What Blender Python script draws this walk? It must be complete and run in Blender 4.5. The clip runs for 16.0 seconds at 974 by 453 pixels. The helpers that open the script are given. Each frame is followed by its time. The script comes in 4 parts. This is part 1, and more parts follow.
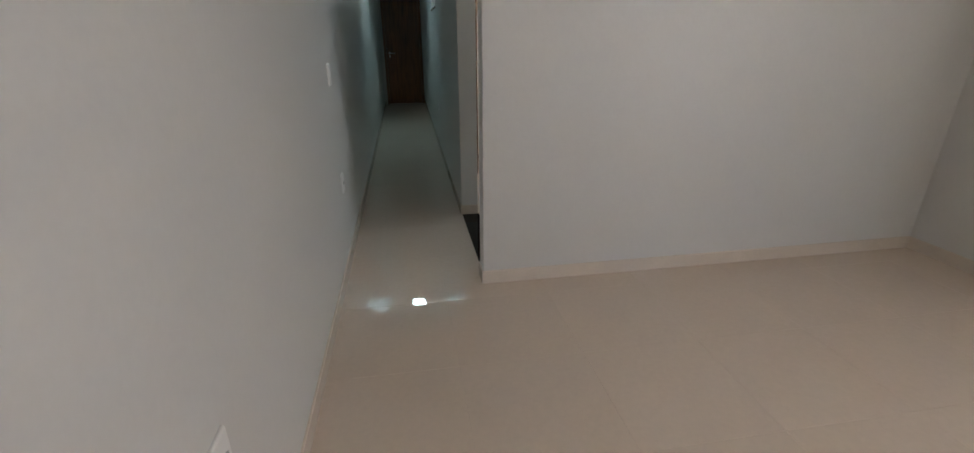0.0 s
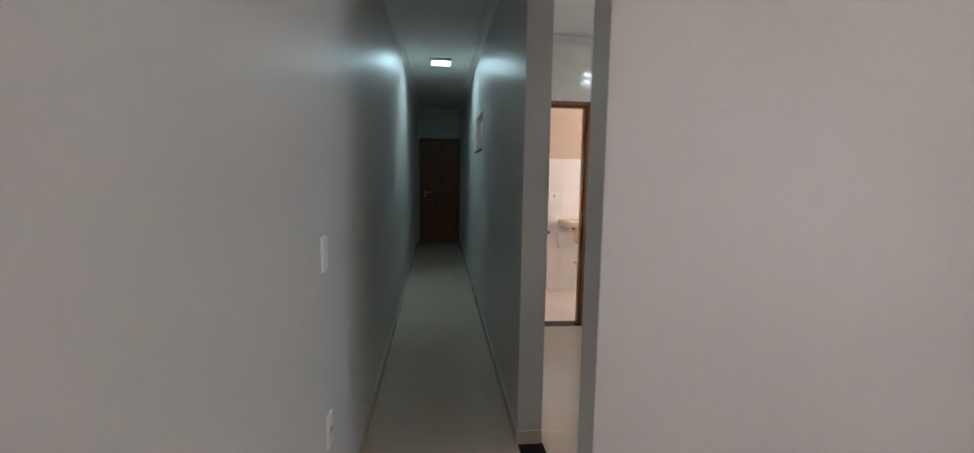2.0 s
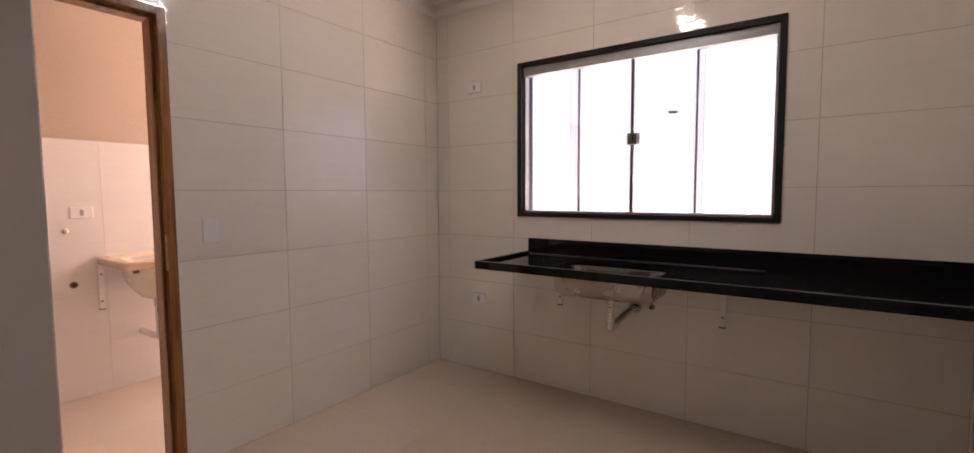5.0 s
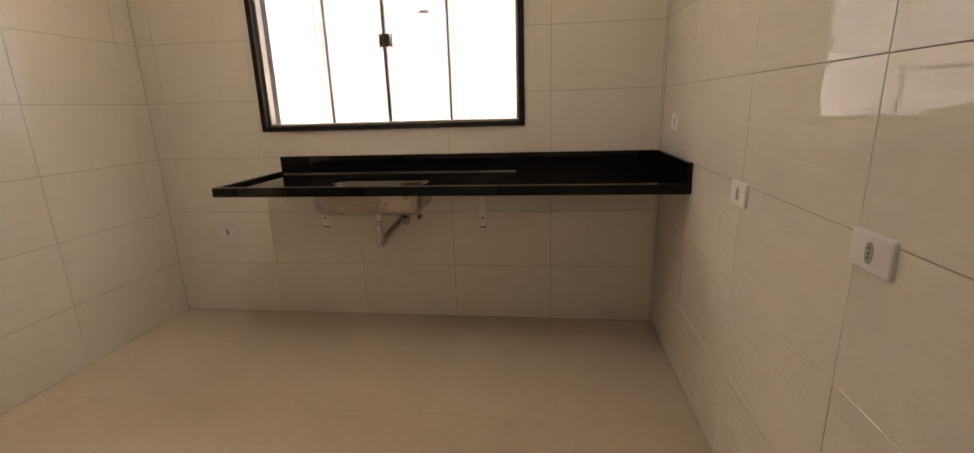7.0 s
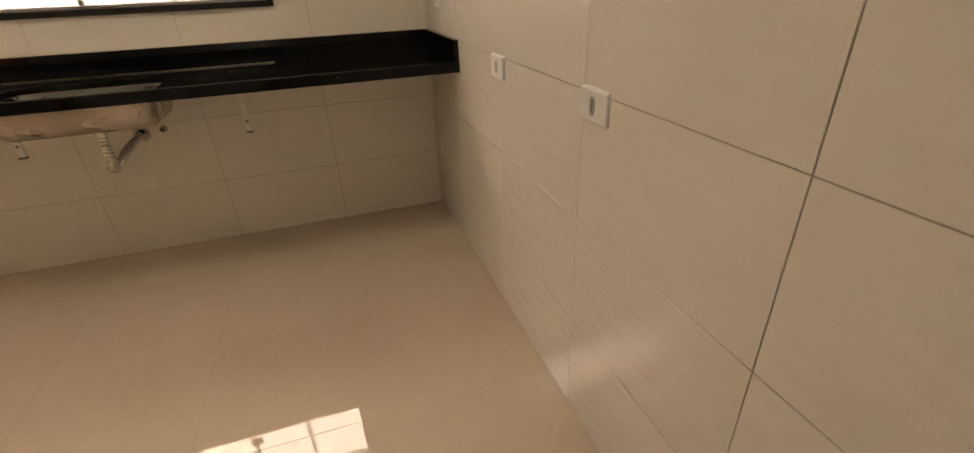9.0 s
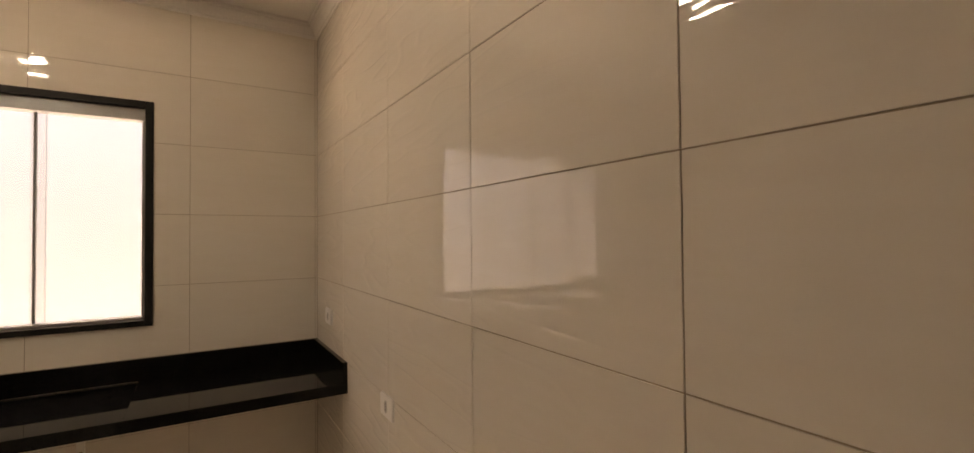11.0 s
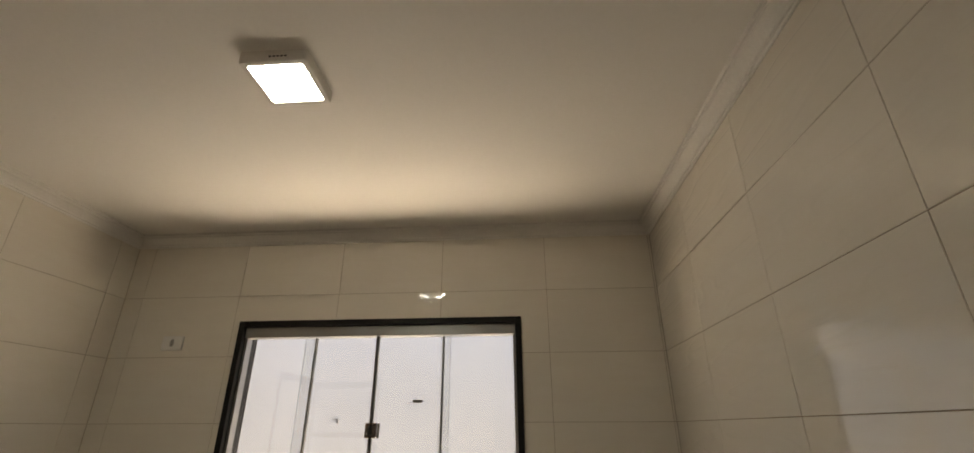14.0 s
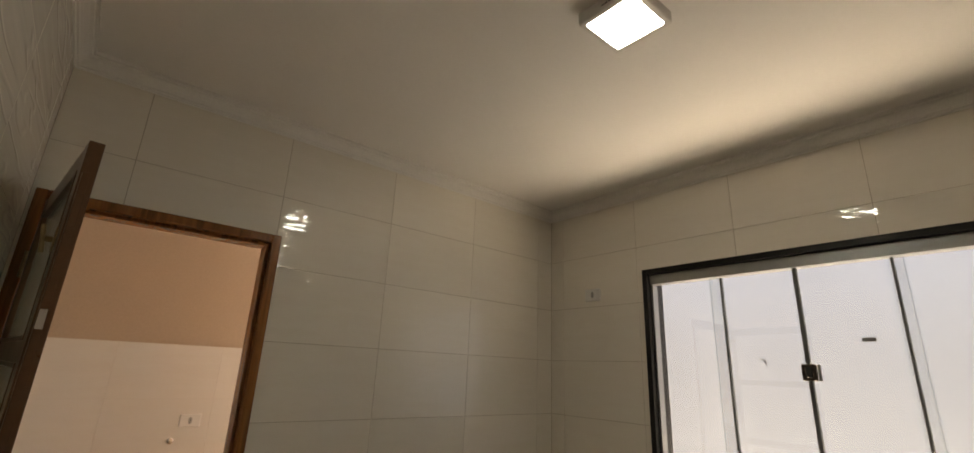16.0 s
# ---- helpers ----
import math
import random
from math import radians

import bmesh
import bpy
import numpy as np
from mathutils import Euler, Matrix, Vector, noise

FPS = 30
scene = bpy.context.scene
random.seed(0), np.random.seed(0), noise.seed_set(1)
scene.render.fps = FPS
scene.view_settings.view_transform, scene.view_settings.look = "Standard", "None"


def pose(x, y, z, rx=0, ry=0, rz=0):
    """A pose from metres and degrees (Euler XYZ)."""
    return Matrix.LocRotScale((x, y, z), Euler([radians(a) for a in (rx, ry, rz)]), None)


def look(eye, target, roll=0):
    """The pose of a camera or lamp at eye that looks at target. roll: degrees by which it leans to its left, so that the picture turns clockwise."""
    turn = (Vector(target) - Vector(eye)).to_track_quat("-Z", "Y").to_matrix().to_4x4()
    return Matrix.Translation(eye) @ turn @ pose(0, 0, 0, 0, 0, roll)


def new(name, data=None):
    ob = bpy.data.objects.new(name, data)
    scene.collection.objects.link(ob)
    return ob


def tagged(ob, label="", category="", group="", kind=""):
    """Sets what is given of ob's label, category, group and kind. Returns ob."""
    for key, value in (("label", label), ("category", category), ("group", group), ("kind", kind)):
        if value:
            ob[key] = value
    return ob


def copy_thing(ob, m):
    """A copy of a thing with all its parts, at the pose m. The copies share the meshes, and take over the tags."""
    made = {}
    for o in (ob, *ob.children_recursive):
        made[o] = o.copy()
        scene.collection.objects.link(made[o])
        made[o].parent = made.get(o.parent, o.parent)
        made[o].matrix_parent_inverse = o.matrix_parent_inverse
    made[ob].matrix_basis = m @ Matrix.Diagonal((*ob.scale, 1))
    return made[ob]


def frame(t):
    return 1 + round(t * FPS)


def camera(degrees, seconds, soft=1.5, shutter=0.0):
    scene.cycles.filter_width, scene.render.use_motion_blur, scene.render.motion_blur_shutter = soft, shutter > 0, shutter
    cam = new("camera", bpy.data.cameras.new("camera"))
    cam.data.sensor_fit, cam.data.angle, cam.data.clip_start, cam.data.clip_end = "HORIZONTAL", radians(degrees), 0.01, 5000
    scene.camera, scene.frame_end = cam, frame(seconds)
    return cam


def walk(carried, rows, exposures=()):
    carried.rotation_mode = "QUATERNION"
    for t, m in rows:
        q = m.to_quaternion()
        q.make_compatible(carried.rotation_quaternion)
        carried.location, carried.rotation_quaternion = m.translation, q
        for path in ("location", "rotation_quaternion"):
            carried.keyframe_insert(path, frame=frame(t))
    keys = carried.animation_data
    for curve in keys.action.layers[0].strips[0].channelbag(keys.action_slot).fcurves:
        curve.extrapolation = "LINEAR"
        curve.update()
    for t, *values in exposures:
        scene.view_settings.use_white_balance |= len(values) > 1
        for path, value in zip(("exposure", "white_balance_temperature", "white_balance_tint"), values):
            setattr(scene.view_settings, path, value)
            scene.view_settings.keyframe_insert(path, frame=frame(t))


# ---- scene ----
cam = camera(91.9, 16.0)
PATH = [
    (0, (0.421, -3.583, 1.328), (0.728, -1.751, 0.587), -0.3),
    (0.5, (0.362, -3.361, 1.379), (0.655, -1.43, 0.952), 0.0),
    (1, (0.35, -3.081, 1.359), (0.633, -1.132, 1.012), 0.7),
    (1.5, (0.423, -2.709, 1.388), (0.677, -0.741, 1.135), 0.7),
    (2, (0.384, -2.327, 1.419), (0.599, -0.35, 1.200), 0.9),
    (2.5, (0.407, -1.832, 1.378), (0.592, 0.151, 1.192), 0.9),
    (2.8, (0.465, -1.583, 1.386), (0.644, 0.402, 1.219), 0.7),
    (3, (0.485, -1.423, 1.377), (0.668, 0.562, 1.218), 0.7),
    (3.2, (0.5, -1.266, 1.341), (0.771, 0.71, 1.201), 0.7),
    (3.5, (0.517, -1.042, 1.328), (1.059, 0.88, 1.206), 0.6),
    (4, (0.648, -0.779, 1.316), (1.636, 0.957, 1.202), 0.1),
    (4.5, (0.795, -0.556, 1.285), (2.125, 0.934, 1.166), -0.5),
    (5, (0.853, -0.435, 1.277), (2.49, 0.706, 1.138), -0.3),
    (5.2, (0.857, -0.391, 1.291), (2.582, 0.608, 1.132), -0.6),
    (7.3, (1.066, -0.439, 1.196), (2.963, -0.315, 0.574), -1.4),
    (7.5, (1.11, -0.464, 1.161), (2.966, -0.419, 0.417), -1.6),
    (8, (1.103, -0.476, 1.109), (2.804, -0.664, 0.075), -1.8),
    (8.2, (1.07, -0.476, 1.116), (2.73, -0.765, 0.039), -2.0),
    (10.3, (0.965, -0.462, 1.413), (2.628, -1.469, 0.942), -0.1),
    (10.5, (0.977, -0.464, 1.44), (2.663, -1.49, 1.119), -0.2),
    (11, (0.979, -0.46, 1.511), (2.679, -1.512, 1.553), -0.5),
    (11.5, (0.973, -0.446, 1.565), (2.643, -1.493, 1.903), -0.9),
    (12, (0.985, -0.441, 1.61), (2.632, -1.413, 2.197), -1.7),
    (12.5, (1.021, -0.44, 1.628), (2.723, -1.224, 2.327), -2.2),
    (13, (1.059, -0.432, 1.623), (2.849, -0.917, 2.372), -2.0),
    (13.5, (1.093, -0.389, 1.607), (2.936, -0.516, 2.374), -1.1),
    (14, (1.141, -0.293, 1.601), (2.976, -0.165, 2.387), -0.2),
    (14.5, (1.168, -0.202, 1.613), (2.977, 0.175, 2.38), 0.5),
    (15, (1.216, -0.196, 1.602), (2.941, 0.571, 2.262), 0.4),
    (15.5, (1.226, -0.263, 1.552), (2.694, 0.924, 2.21), 1.7),
    (16, (1.191, -0.272, 1.539), (2.404, 1.206, 2.127), 2.4),
]
EXPOSURES = [
    (0.0, 3.8, 6750, 9),
    (0.5, 3.7, 6650, 8),
    (1.5, 3.85, 6750, 12),
    (2.5, 4.05, 6950, 17),
    (3.0, 4.3, 7250, 24),
    (4.0, 3.92, 7900, 41),
    (5.0, 3.82, 8700, 39),
    (7.4, 4.05, 12000, 26),
    (8.2, 4.42, 12000, 24),
    (10.4, 3.8, 15000, 34),
    (11.5, 3.48, 14000, 28),
    (12.5, 3.15, 12200, 21),
    (14.0, 2.94, 10700, 18),
    (16.0, 2.92, 10700, 18),
]
walk(cam, [(t, look(eye, target, roll)) for t, eye, target, roll in PATH], EXPOSURES)

# ---- world, sun and large lights ----
SUN_ELEVATION, SUN_AZIMUTH = 64, 351
SUN_FROM = (math.sin(radians(SUN_AZIMUTH)) * math.cos(radians(SUN_ELEVATION)),
            math.cos(radians(SUN_AZIMUTH)) * math.cos(radians(SUN_ELEVATION)), math.sin(radians(SUN_ELEVATION)))
world = bpy.data.worlds.new("sky")
scene.world = world
world.use_nodes = True
wn = world.node_tree.nodes
sky = wn.new("ShaderNodeTexSky")
sky.sky_type, sky.sun_disc = "NISHITA", False
sky.sun_elevation, sky.sun_rotation = radians(SUN_ELEVATION), radians(SUN_AZIMUTH)
wn["Background"].inputs["Strength"].default_value = 0.12
world.node_tree.links.new(sky.outputs[0], wn["Background"].inputs[0])


def lamp(name, kind, m, energy, color, **extra):
    data = bpy.data.lights.new(name, kind)
    data.energy, data.color = energy, color
    for key, value in extra.items():
        setattr(data, key, value)
    ob = new(name, data)
    ob.matrix_world = m
    return ob


lamp("sun", "SUN", look(SUN_FROM, (0, 0, 0)),
     4.5, (1.0, 0.95, 0.88), angle=radians(0.5))
# added lamp in an unseen side window, beside and behind the walk's start
lamp("living_window_daylight", "AREA", look((3.77, -4.90, 1.25), (0.0, -4.90, 1.15)), 2.05, (1.0, 0.985, 0.96),
     shape="RECTANGLE", size=2.2, size_y=1.9)
# added lamp, hidden outside below the sill, boosting bounce from the paving into the kitchen
lamp("window_daylight", "AREA", look((4.30, 0.45, 0.58), (2.5, 0.45, 2.10)), 4.8, (0.86, 0.94, 1.0),
     shape="RECTANGLE", size=2.4, size_y=0.9)
# added lamp, high outside and unseen, as extra sky light over the boundary wall
lamp("window_skylight", "AREA", look((4.55, 0.45, 3.10), (2.6, 0.45, 0.6)), 3.8, (0.86, 0.94, 1.0),
     shape="RECTANGLE", size=3.2, size_y=1.0)
# added lamp in an unseen, assumed opening at the laundry's side
lamp("laundry_daylight", "AREA", look((3.72, 2.68, 1.5), (0.0, 2.68, 1.3)), 2.0, (1.0, 0.94, 0.92),
     shape="RECTANGLE", size=1.1, size_y=1.7)

# ---- materials ----
def nodes_of(name):
    m = bpy.data.materials.new(name)
    m.use_nodes = True
    return m, m.node_tree.nodes, m.node_tree.links, m.node_tree.nodes["Principled BSDF"]


def surface(name, base, rough, metal=0.0, vary=0.06, scale=6.0, stretch=(1, 1, 1), grain=0.03, grain_scale=90.0,
            bump=0.0, bump_scale=60.0, bump_depth=0.001, piece=0.0, spec=0.5, rough_vary=0.05, coat=0.0):
    """Plain procedural surface: base colour varied at two scales, roughness varied, fine relief."""
    m, n, l, p = nodes_of(name)
    tc, mp = n.new("ShaderNodeTexCoord"), n.new("ShaderNodeMapping")
    mp.inputs["Scale"].default_value = stretch
    l.new(tc.outputs["Object"], mp.inputs[0])
    info = n.new("ShaderNodeObjectInfo")
    if piece:
        shift = n.new("ShaderNodeVectorMath")
        shift.operation = "SCALE"
        shift.inputs[0].default_value = (7.3, 3.1, 5.7)
        l.new(info.outputs["Random"], shift.inputs["Scale"])
        l.new(shift.outputs[0], mp.inputs["Location"])
    big, fine = n.new("ShaderNodeTexNoise"), n.new("ShaderNodeTexNoise")
    big.inputs["Scale"].default_value, big.inputs["Detail"].default_value = scale, 4
    fine.inputs["Scale"].default_value, fine.inputs["Detail"].default_value = grain_scale, 3
    l.new(mp.outputs[0], big.inputs[0])
    l.new(mp.outputs[0], fine.inputs[0])

    def spread(source, amount):
        r = n.new("ShaderNodeMapRange")
        r.inputs["From Min"].default_value, r.inputs["From Max"].default_value = 0.3, 0.7
        r.inputs["To Min"].default_value, r.inputs["To Max"].default_value = 1 - amount, 1 + amount
        l.new(source, r.inputs[0])
        return r.outputs[0]

    def times(a, b):
        q = n.new("ShaderNodeMath")
        q.operation = "MULTIPLY"
        l.new(a, q.inputs[0])
        l.new(b, q.inputs[1])
        return q.outputs[0]

    f = times(spread(big.outputs[0], vary), spread(fine.outputs[0], grain))
    if piece:
        r = n.new("ShaderNodeMapRange")
        r.inputs["To Min"].default_value, r.inputs["To Max"].default_value = 1 - piece, 1 + piece
        l.new(info.outputs["Random"], r.inputs[0])
        f = times(f, r.outputs[0])
    v = n.new("ShaderNodeVectorMath")
    v.operation = "SCALE"
    v.inputs[0].default_value = base
    l.new(f, v.inputs["Scale"])
    l.new(v.outputs[0], p.inputs["Base Color"])
    rr = n.new("ShaderNodeMapRange")
    rr.inputs["From Min"].default_value, rr.inputs["From Max"].default_value = 0.3, 0.7
    rr.inputs["To Min"].default_value, rr.inputs["To Max"].default_value = max(0.0, rough - rough_vary), rough + rough_vary
    l.new(big.outputs[0], rr.inputs[0])
    l.new(rr.outputs[0], p.inputs["Roughness"])
    p.inputs["Metallic"].default_value = metal
    p.inputs["Specular IOR Level"].default_value = spec
    p.inputs["Coat Weight"].default_value = coat
    if bump:
        bn, b = n.new("ShaderNodeTexNoise"), n.new("ShaderNodeBump")
        bn.inputs["Scale"].default_value, bn.inputs["Detail"].default_value = bump_scale, 3
        l.new(mp.outputs[0], bn.inputs[0])
        b.inputs["Strength"].default_value, b.inputs["Distance"].default_value = bump, bump_depth
        l.new(bn.outputs[0], b.inputs["Height"])
        l.new(b.outputs[0], p.inputs["Normal"])
    return m


def wall_tile_material(name, base, waves=1.0):
    """Glossy rippled ceramic: faint sandy streaks along the tile, soft uneven waves in the glaze."""
    m, n, l, p = nodes_of(name)
    tc, info = n.new("ShaderNodeTexCoord"), n.new("ShaderNodeObjectInfo")
    shift = n.new("ShaderNodeVectorMath")
    shift.operation = "SCALE"
    shift.inputs[0].default_value = (11.3, 5.1, 8.7)
    l.new(info.outputs["Random"], shift.inputs["Scale"])

    def mapped(scale):
        mp = n.new("ShaderNodeMapping")
        mp.inputs["Scale"].default_value = scale
        l.new(tc.outputs["Object"], mp.inputs[0])
        l.new(shift.outputs[0], mp.inputs["Location"])
        return mp.outputs[0]

    streak = n.new("ShaderNodeTexNoise")
    streak.inputs["Scale"].default_value, streak.inputs["Detail"].default_value, streak.inputs["Distortion"].default_value = 4.0, 5, 0.6
    l.new(mapped((1.0, 1.0, 7.0)), streak.inputs[0])
    ramp = n.new("ShaderNodeValToRGB")
    ramp.color_ramp.elements[0].position, ramp.color_ramp.elements[1].position = 0.35, 0.62
    ramp.color_ramp.elements[0].color = (base[0] * 0.982, base[1] * 0.976, base[2] * 0.968, 1)
    ramp.color_ramp.elements[1].color = (*base, 1)
    l.new(streak.outputs[0], ramp.inputs[0])
    r = n.new("ShaderNodeMapRange")
    r.inputs["To Min"].default_value, r.inputs["To Max"].default_value = 0.988, 1.010
    l.new(info.outputs["Random"], r.inputs[0])
    v = n.new("ShaderNodeVectorMath")
    v.operation = "SCALE"
    l.new(ramp.outputs[0], v.inputs[0])
    l.new(r.outputs[0], v.inputs["Scale"])
    l.new(v.outputs[0], p.inputs["Base Color"])
    p.inputs["Roughness"].default_value = 0.5
    p.inputs["Specular IOR Level"].default_value = 0.5
    wave, ripple = n.new("ShaderNodeTexNoise"), n.new("ShaderNodeTexNoise")
    wave.inputs["Scale"].default_value, wave.inputs["Detail"].default_value, wave.inputs["Distortion"].default_value = 3.0, 1.0, 0.4
    l.new(mapped((0.6, 1.0, 8.5)), wave.inputs[0])
    ripple.inputs["Scale"].default_value, ripple.inputs["Detail"].default_value = 150.0, 1.0
    l.new(mapped((1.0, 1.0, 1.0)), ripple.inputs[0])
    # long wavering creases along the tile
    fold, off, size, crest = (n.new("ShaderNodeTexNoise"), n.new("ShaderNodeMath"), n.new("ShaderNodeMath"), n.new("ShaderNodeMapRange"))
    fold.inputs["Scale"].default_value, fold.inputs["Detail"].default_value, fold.inputs["Distortion"].default_value = 2.4, 1.0, 0.4
    l.new(mapped((0.8, 1.0, 5.0)), fold.inputs[0])
    off.operation, size.operation, crest.interpolation_type = "SUBTRACT", "ABSOLUTE", "SMOOTHSTEP"
    off.inputs[1].default_value = 0.5
    crest.inputs["From Max"].default_value = 0.05
    l.new(fold.outputs[0], off.inputs[0])
    l.new(off.outputs[0], size.inputs[0])
    l.new(size.outputs[0], crest.inputs[0])
    b0, b1, b2 = n.new("ShaderNodeBump"), n.new("ShaderNodeBump"), n.new("ShaderNodeBump")
    b0.inputs["Strength"].default_value, b0.inputs["Distance"].default_value = waves, CREASE_DEPTH
    l.new(crest.outputs[0], b0.inputs["Height"])
    l.new(b0.outputs[0], b1.inputs["Normal"])
    b1.inputs["Strength"].default_value, b1.inputs["Distance"].default_value = waves, WAVE_DEPTH
    b2.inputs["Strength"].default_value, b2.inputs["Distance"].default_value = 1.0, 0.00002
    l.new(wave.outputs[0], b1.inputs["Height"])
    l.new(ripple.outputs[0], b2.inputs["Height"])
    l.new(b1.outputs[0], b2.inputs["Normal"])
    # the waves sit in the clear glaze over a flat body
    p.inputs["Specular IOR Level"].default_value = 0.0
    p.inputs["Coat Weight"].default_value, p.inputs["Coat Roughness"].default_value = 1.0, 0.015
    p.inputs["Coat IOR"].default_value = 1.68
    l.new(b2.outputs[0], p.inputs["Coat Normal"])
    return m


def glass_material(name, tint, rough=0.0, haze=0.0):
    """Thin pane: clear sheet with a glossy face; haze mixes in a frosted, light-scattering face."""
    m = bpy.data.materials.new(name)
    m.use_nodes = True
    n, l = m.node_tree.nodes, m.node_tree.links
    n.remove(n["Principled BSDF"])
    clear, gloss, fres, mix = (n.new("ShaderNodeBsdf" + "Transparent"), n.new("ShaderNodeBsdfGlossy"),
                               n.new("ShaderNodeLayerWeight"), n.new("ShaderNodeMixShader"))
    clear.inputs[0].default_value = (*tint, 1)
    gloss.inputs["Roughness"].default_value = rough
    fres.inputs[0].default_value = 0.5
    power, ease = n.new("ShaderNodeMath"), n.new("ShaderNodeMapRange")
    power.operation = "POWER"
    power.inputs[1].default_value = 5.0
    ease.inputs["To Min"].default_value = 0.04
    l.new(fres.outputs["Facing"], power.inputs[0])
    l.new(power.outputs[0], ease.inputs[0])
    base = clear.outputs[0]
    if haze:
        soft, m2 = n.new("ShaderNodeBsdfTranslucent"), n.new("ShaderNodeMixShader")
        soft.inputs[0].default_value = (*tint, 1)
        face, m3 = n.new("ShaderNodeBsdfDiffuse"), n.new("ShaderNodeMixShader")
        face.inputs[0].default_value = (*[c * 0.75 for c in tint], 1)
        m3.inputs[0].default_value = 0.45
        l.new(soft.outputs[0], m3.inputs[1])
        l.new(face.outputs[0], m3.inputs[2])
        m2.inputs[0].default_value = haze
        l.new(clear.outputs[0], m2.inputs[1])
        l.new(m3.outputs[0], m2.inputs[2])
        base = m2.outputs[0]
    l.new(ease.outputs[0], mix.inputs[0])
    l.new(base, mix.inputs[1])
    l.new(gloss.outputs[0], mix.inputs[2])
    l.new(mix.outputs[0], n["Material Output"].inputs[0])
    return m


def wood_material(name, base, rough=0.28):
    m, n, l, p = nodes_of(name)
    tc, mp = n.new("ShaderNodeTexCoord"), n.new("ShaderNodeMapping")
    mp.inputs["Scale"].default_value = (14.0, 14.0, 0.9)
    l.new(tc.outputs["Object"], mp.inputs[0])
    a, b = n.new("ShaderNodeTexNoise"), n.new("ShaderNodeTexNoise")
    a.inputs["Scale"].default_value, a.inputs["Detail"].default_value, a.inputs["Distortion"].default_value = 2.2, 6, 1.2
    b.inputs["Scale"].default_value, b.inputs["Detail"].default_value = 14.0, 4
    l.new(mp.outputs[0], a.inputs[0])
    l.new(mp.outputs[0], b.inputs[0])
    ramp = n.new("ShaderNodeValToRGB")
    ramp.color_ramp.elements[0].position, ramp.color_ramp.elements[1].position = 0.32, 0.68
    ramp.color_ramp.elements[0].color = (*[c * 0.55 for c in base], 1)
    ramp.color_ramp.elements[1].color = (*[c * 1.25 for c in base], 1)
    l.new(a.outputs[0], ramp.inputs[0])
    l.new(ramp.outputs[0], p.inputs["Base Color"])
    p.inputs["Roughness"].default_value = rough
    bm_ = n.new("ShaderNodeBump")
    bm_.inputs["Strength"].default_value, bm_.inputs["Distance"].default_value = 0.25, 0.0006
    l.new(b.outputs[0], bm_.inputs["Height"])
    l.new(bm_.outputs[0], p.inputs["Normal"])
    return m


def granite_material(name):
    m, n, l, p = nodes_of(name)
    tc = n.new("ShaderNodeTexCoord")
    a, b = n.new("ShaderNodeTexVoronoi"), n.new("ShaderNodeTexNoise")
    a.inputs["Scale"].default_value, b.inputs["Scale"].default_value = 420.0, 40.0
    l.new(tc.outputs["Object"], a.inputs[0])
    l.new(tc.outputs["Object"], b.inputs[0])
    ramp = n.new("ShaderNodeValToRGB")
    ramp.color_ramp.elements[0].position, ramp.color_ramp.elements[1].position = 0.72, 0.95
    ramp.color_ramp.elements[0].color, ramp.color_ramp.elements[1].color = (0.004, 0.004, 0.0045, 1), (0.014, 0.014, 0.015, 1)
    l.new(a.outputs["Color"], ramp.inputs[0])
    l.new(ramp.outputs[0], p.inputs["Base Color"])
    r = n.new("ShaderNodeMapRange")
    r.inputs["To Min"].default_value, r.inputs["To Max"].default_value = 0.02, 0.06
    l.new(b.outputs[0], r.inputs[0])
    l.new(r.outputs[0], p.inputs["Roughness"])
    p.inputs["Specular IOR Level"].default_value = 0.22
    return m


def glow_material(name, color, strength):
    m, n, l, p = nodes_of(name)
    p.inputs["Base Color"].default_value = (0.8, 0.8, 0.8, 1)
    p.inputs["Emission Color"].default_value = (*color, 1)
    p.inputs["Emission Strength"].default_value = strength
    return m


WAVE_DEPTH, CREASE_DEPTH = 0.0013, 0.0008
PAINT = surface("satin_wall_paint", (0.60, 0.585, 0.565), 0.42, vary=0.02, scale=1.6, grain=0.012, grain_scale=60,
                bump=0.35, bump_scale=110, bump_depth=0.0006)
CEILING_PAINT = surface("matt_ceiling_plaster", (0.82, 0.80, 0.77), 0.75, vary=0.02, scale=1.2, grain=0.01,
                        bump=0.3, bump_scale=45, bump_depth=0.0008)
CORNICE_PAINT = surface("plaster_cornice", (0.78, 0.765, 0.74), 0.6, vary=0.03, scale=4, bump=0.3, bump_scale=80, bump_depth=0.0005)
LAUNDRY_PAINT = surface("peach_beige_paint", (0.53, 0.415, 0.32), 0.55, vary=0.03, scale=1.5, bump=0.35, bump_scale=110, bump_depth=0.0006)
WALL_TILE = wall_tile_material("cream_wall_tile", (0.81, 0.765, 0.695))
LAUNDRY_TILE = wall_tile_material("white_laundry_tile", (0.80, 0.775, 0.745), 0.25)
GROUT = surface("grey_brown_grout", (0.36, 0.285, 0.21), 0.85, vary=0.15, scale=9, grain=0.1, bump=0.5, bump_scale=300)
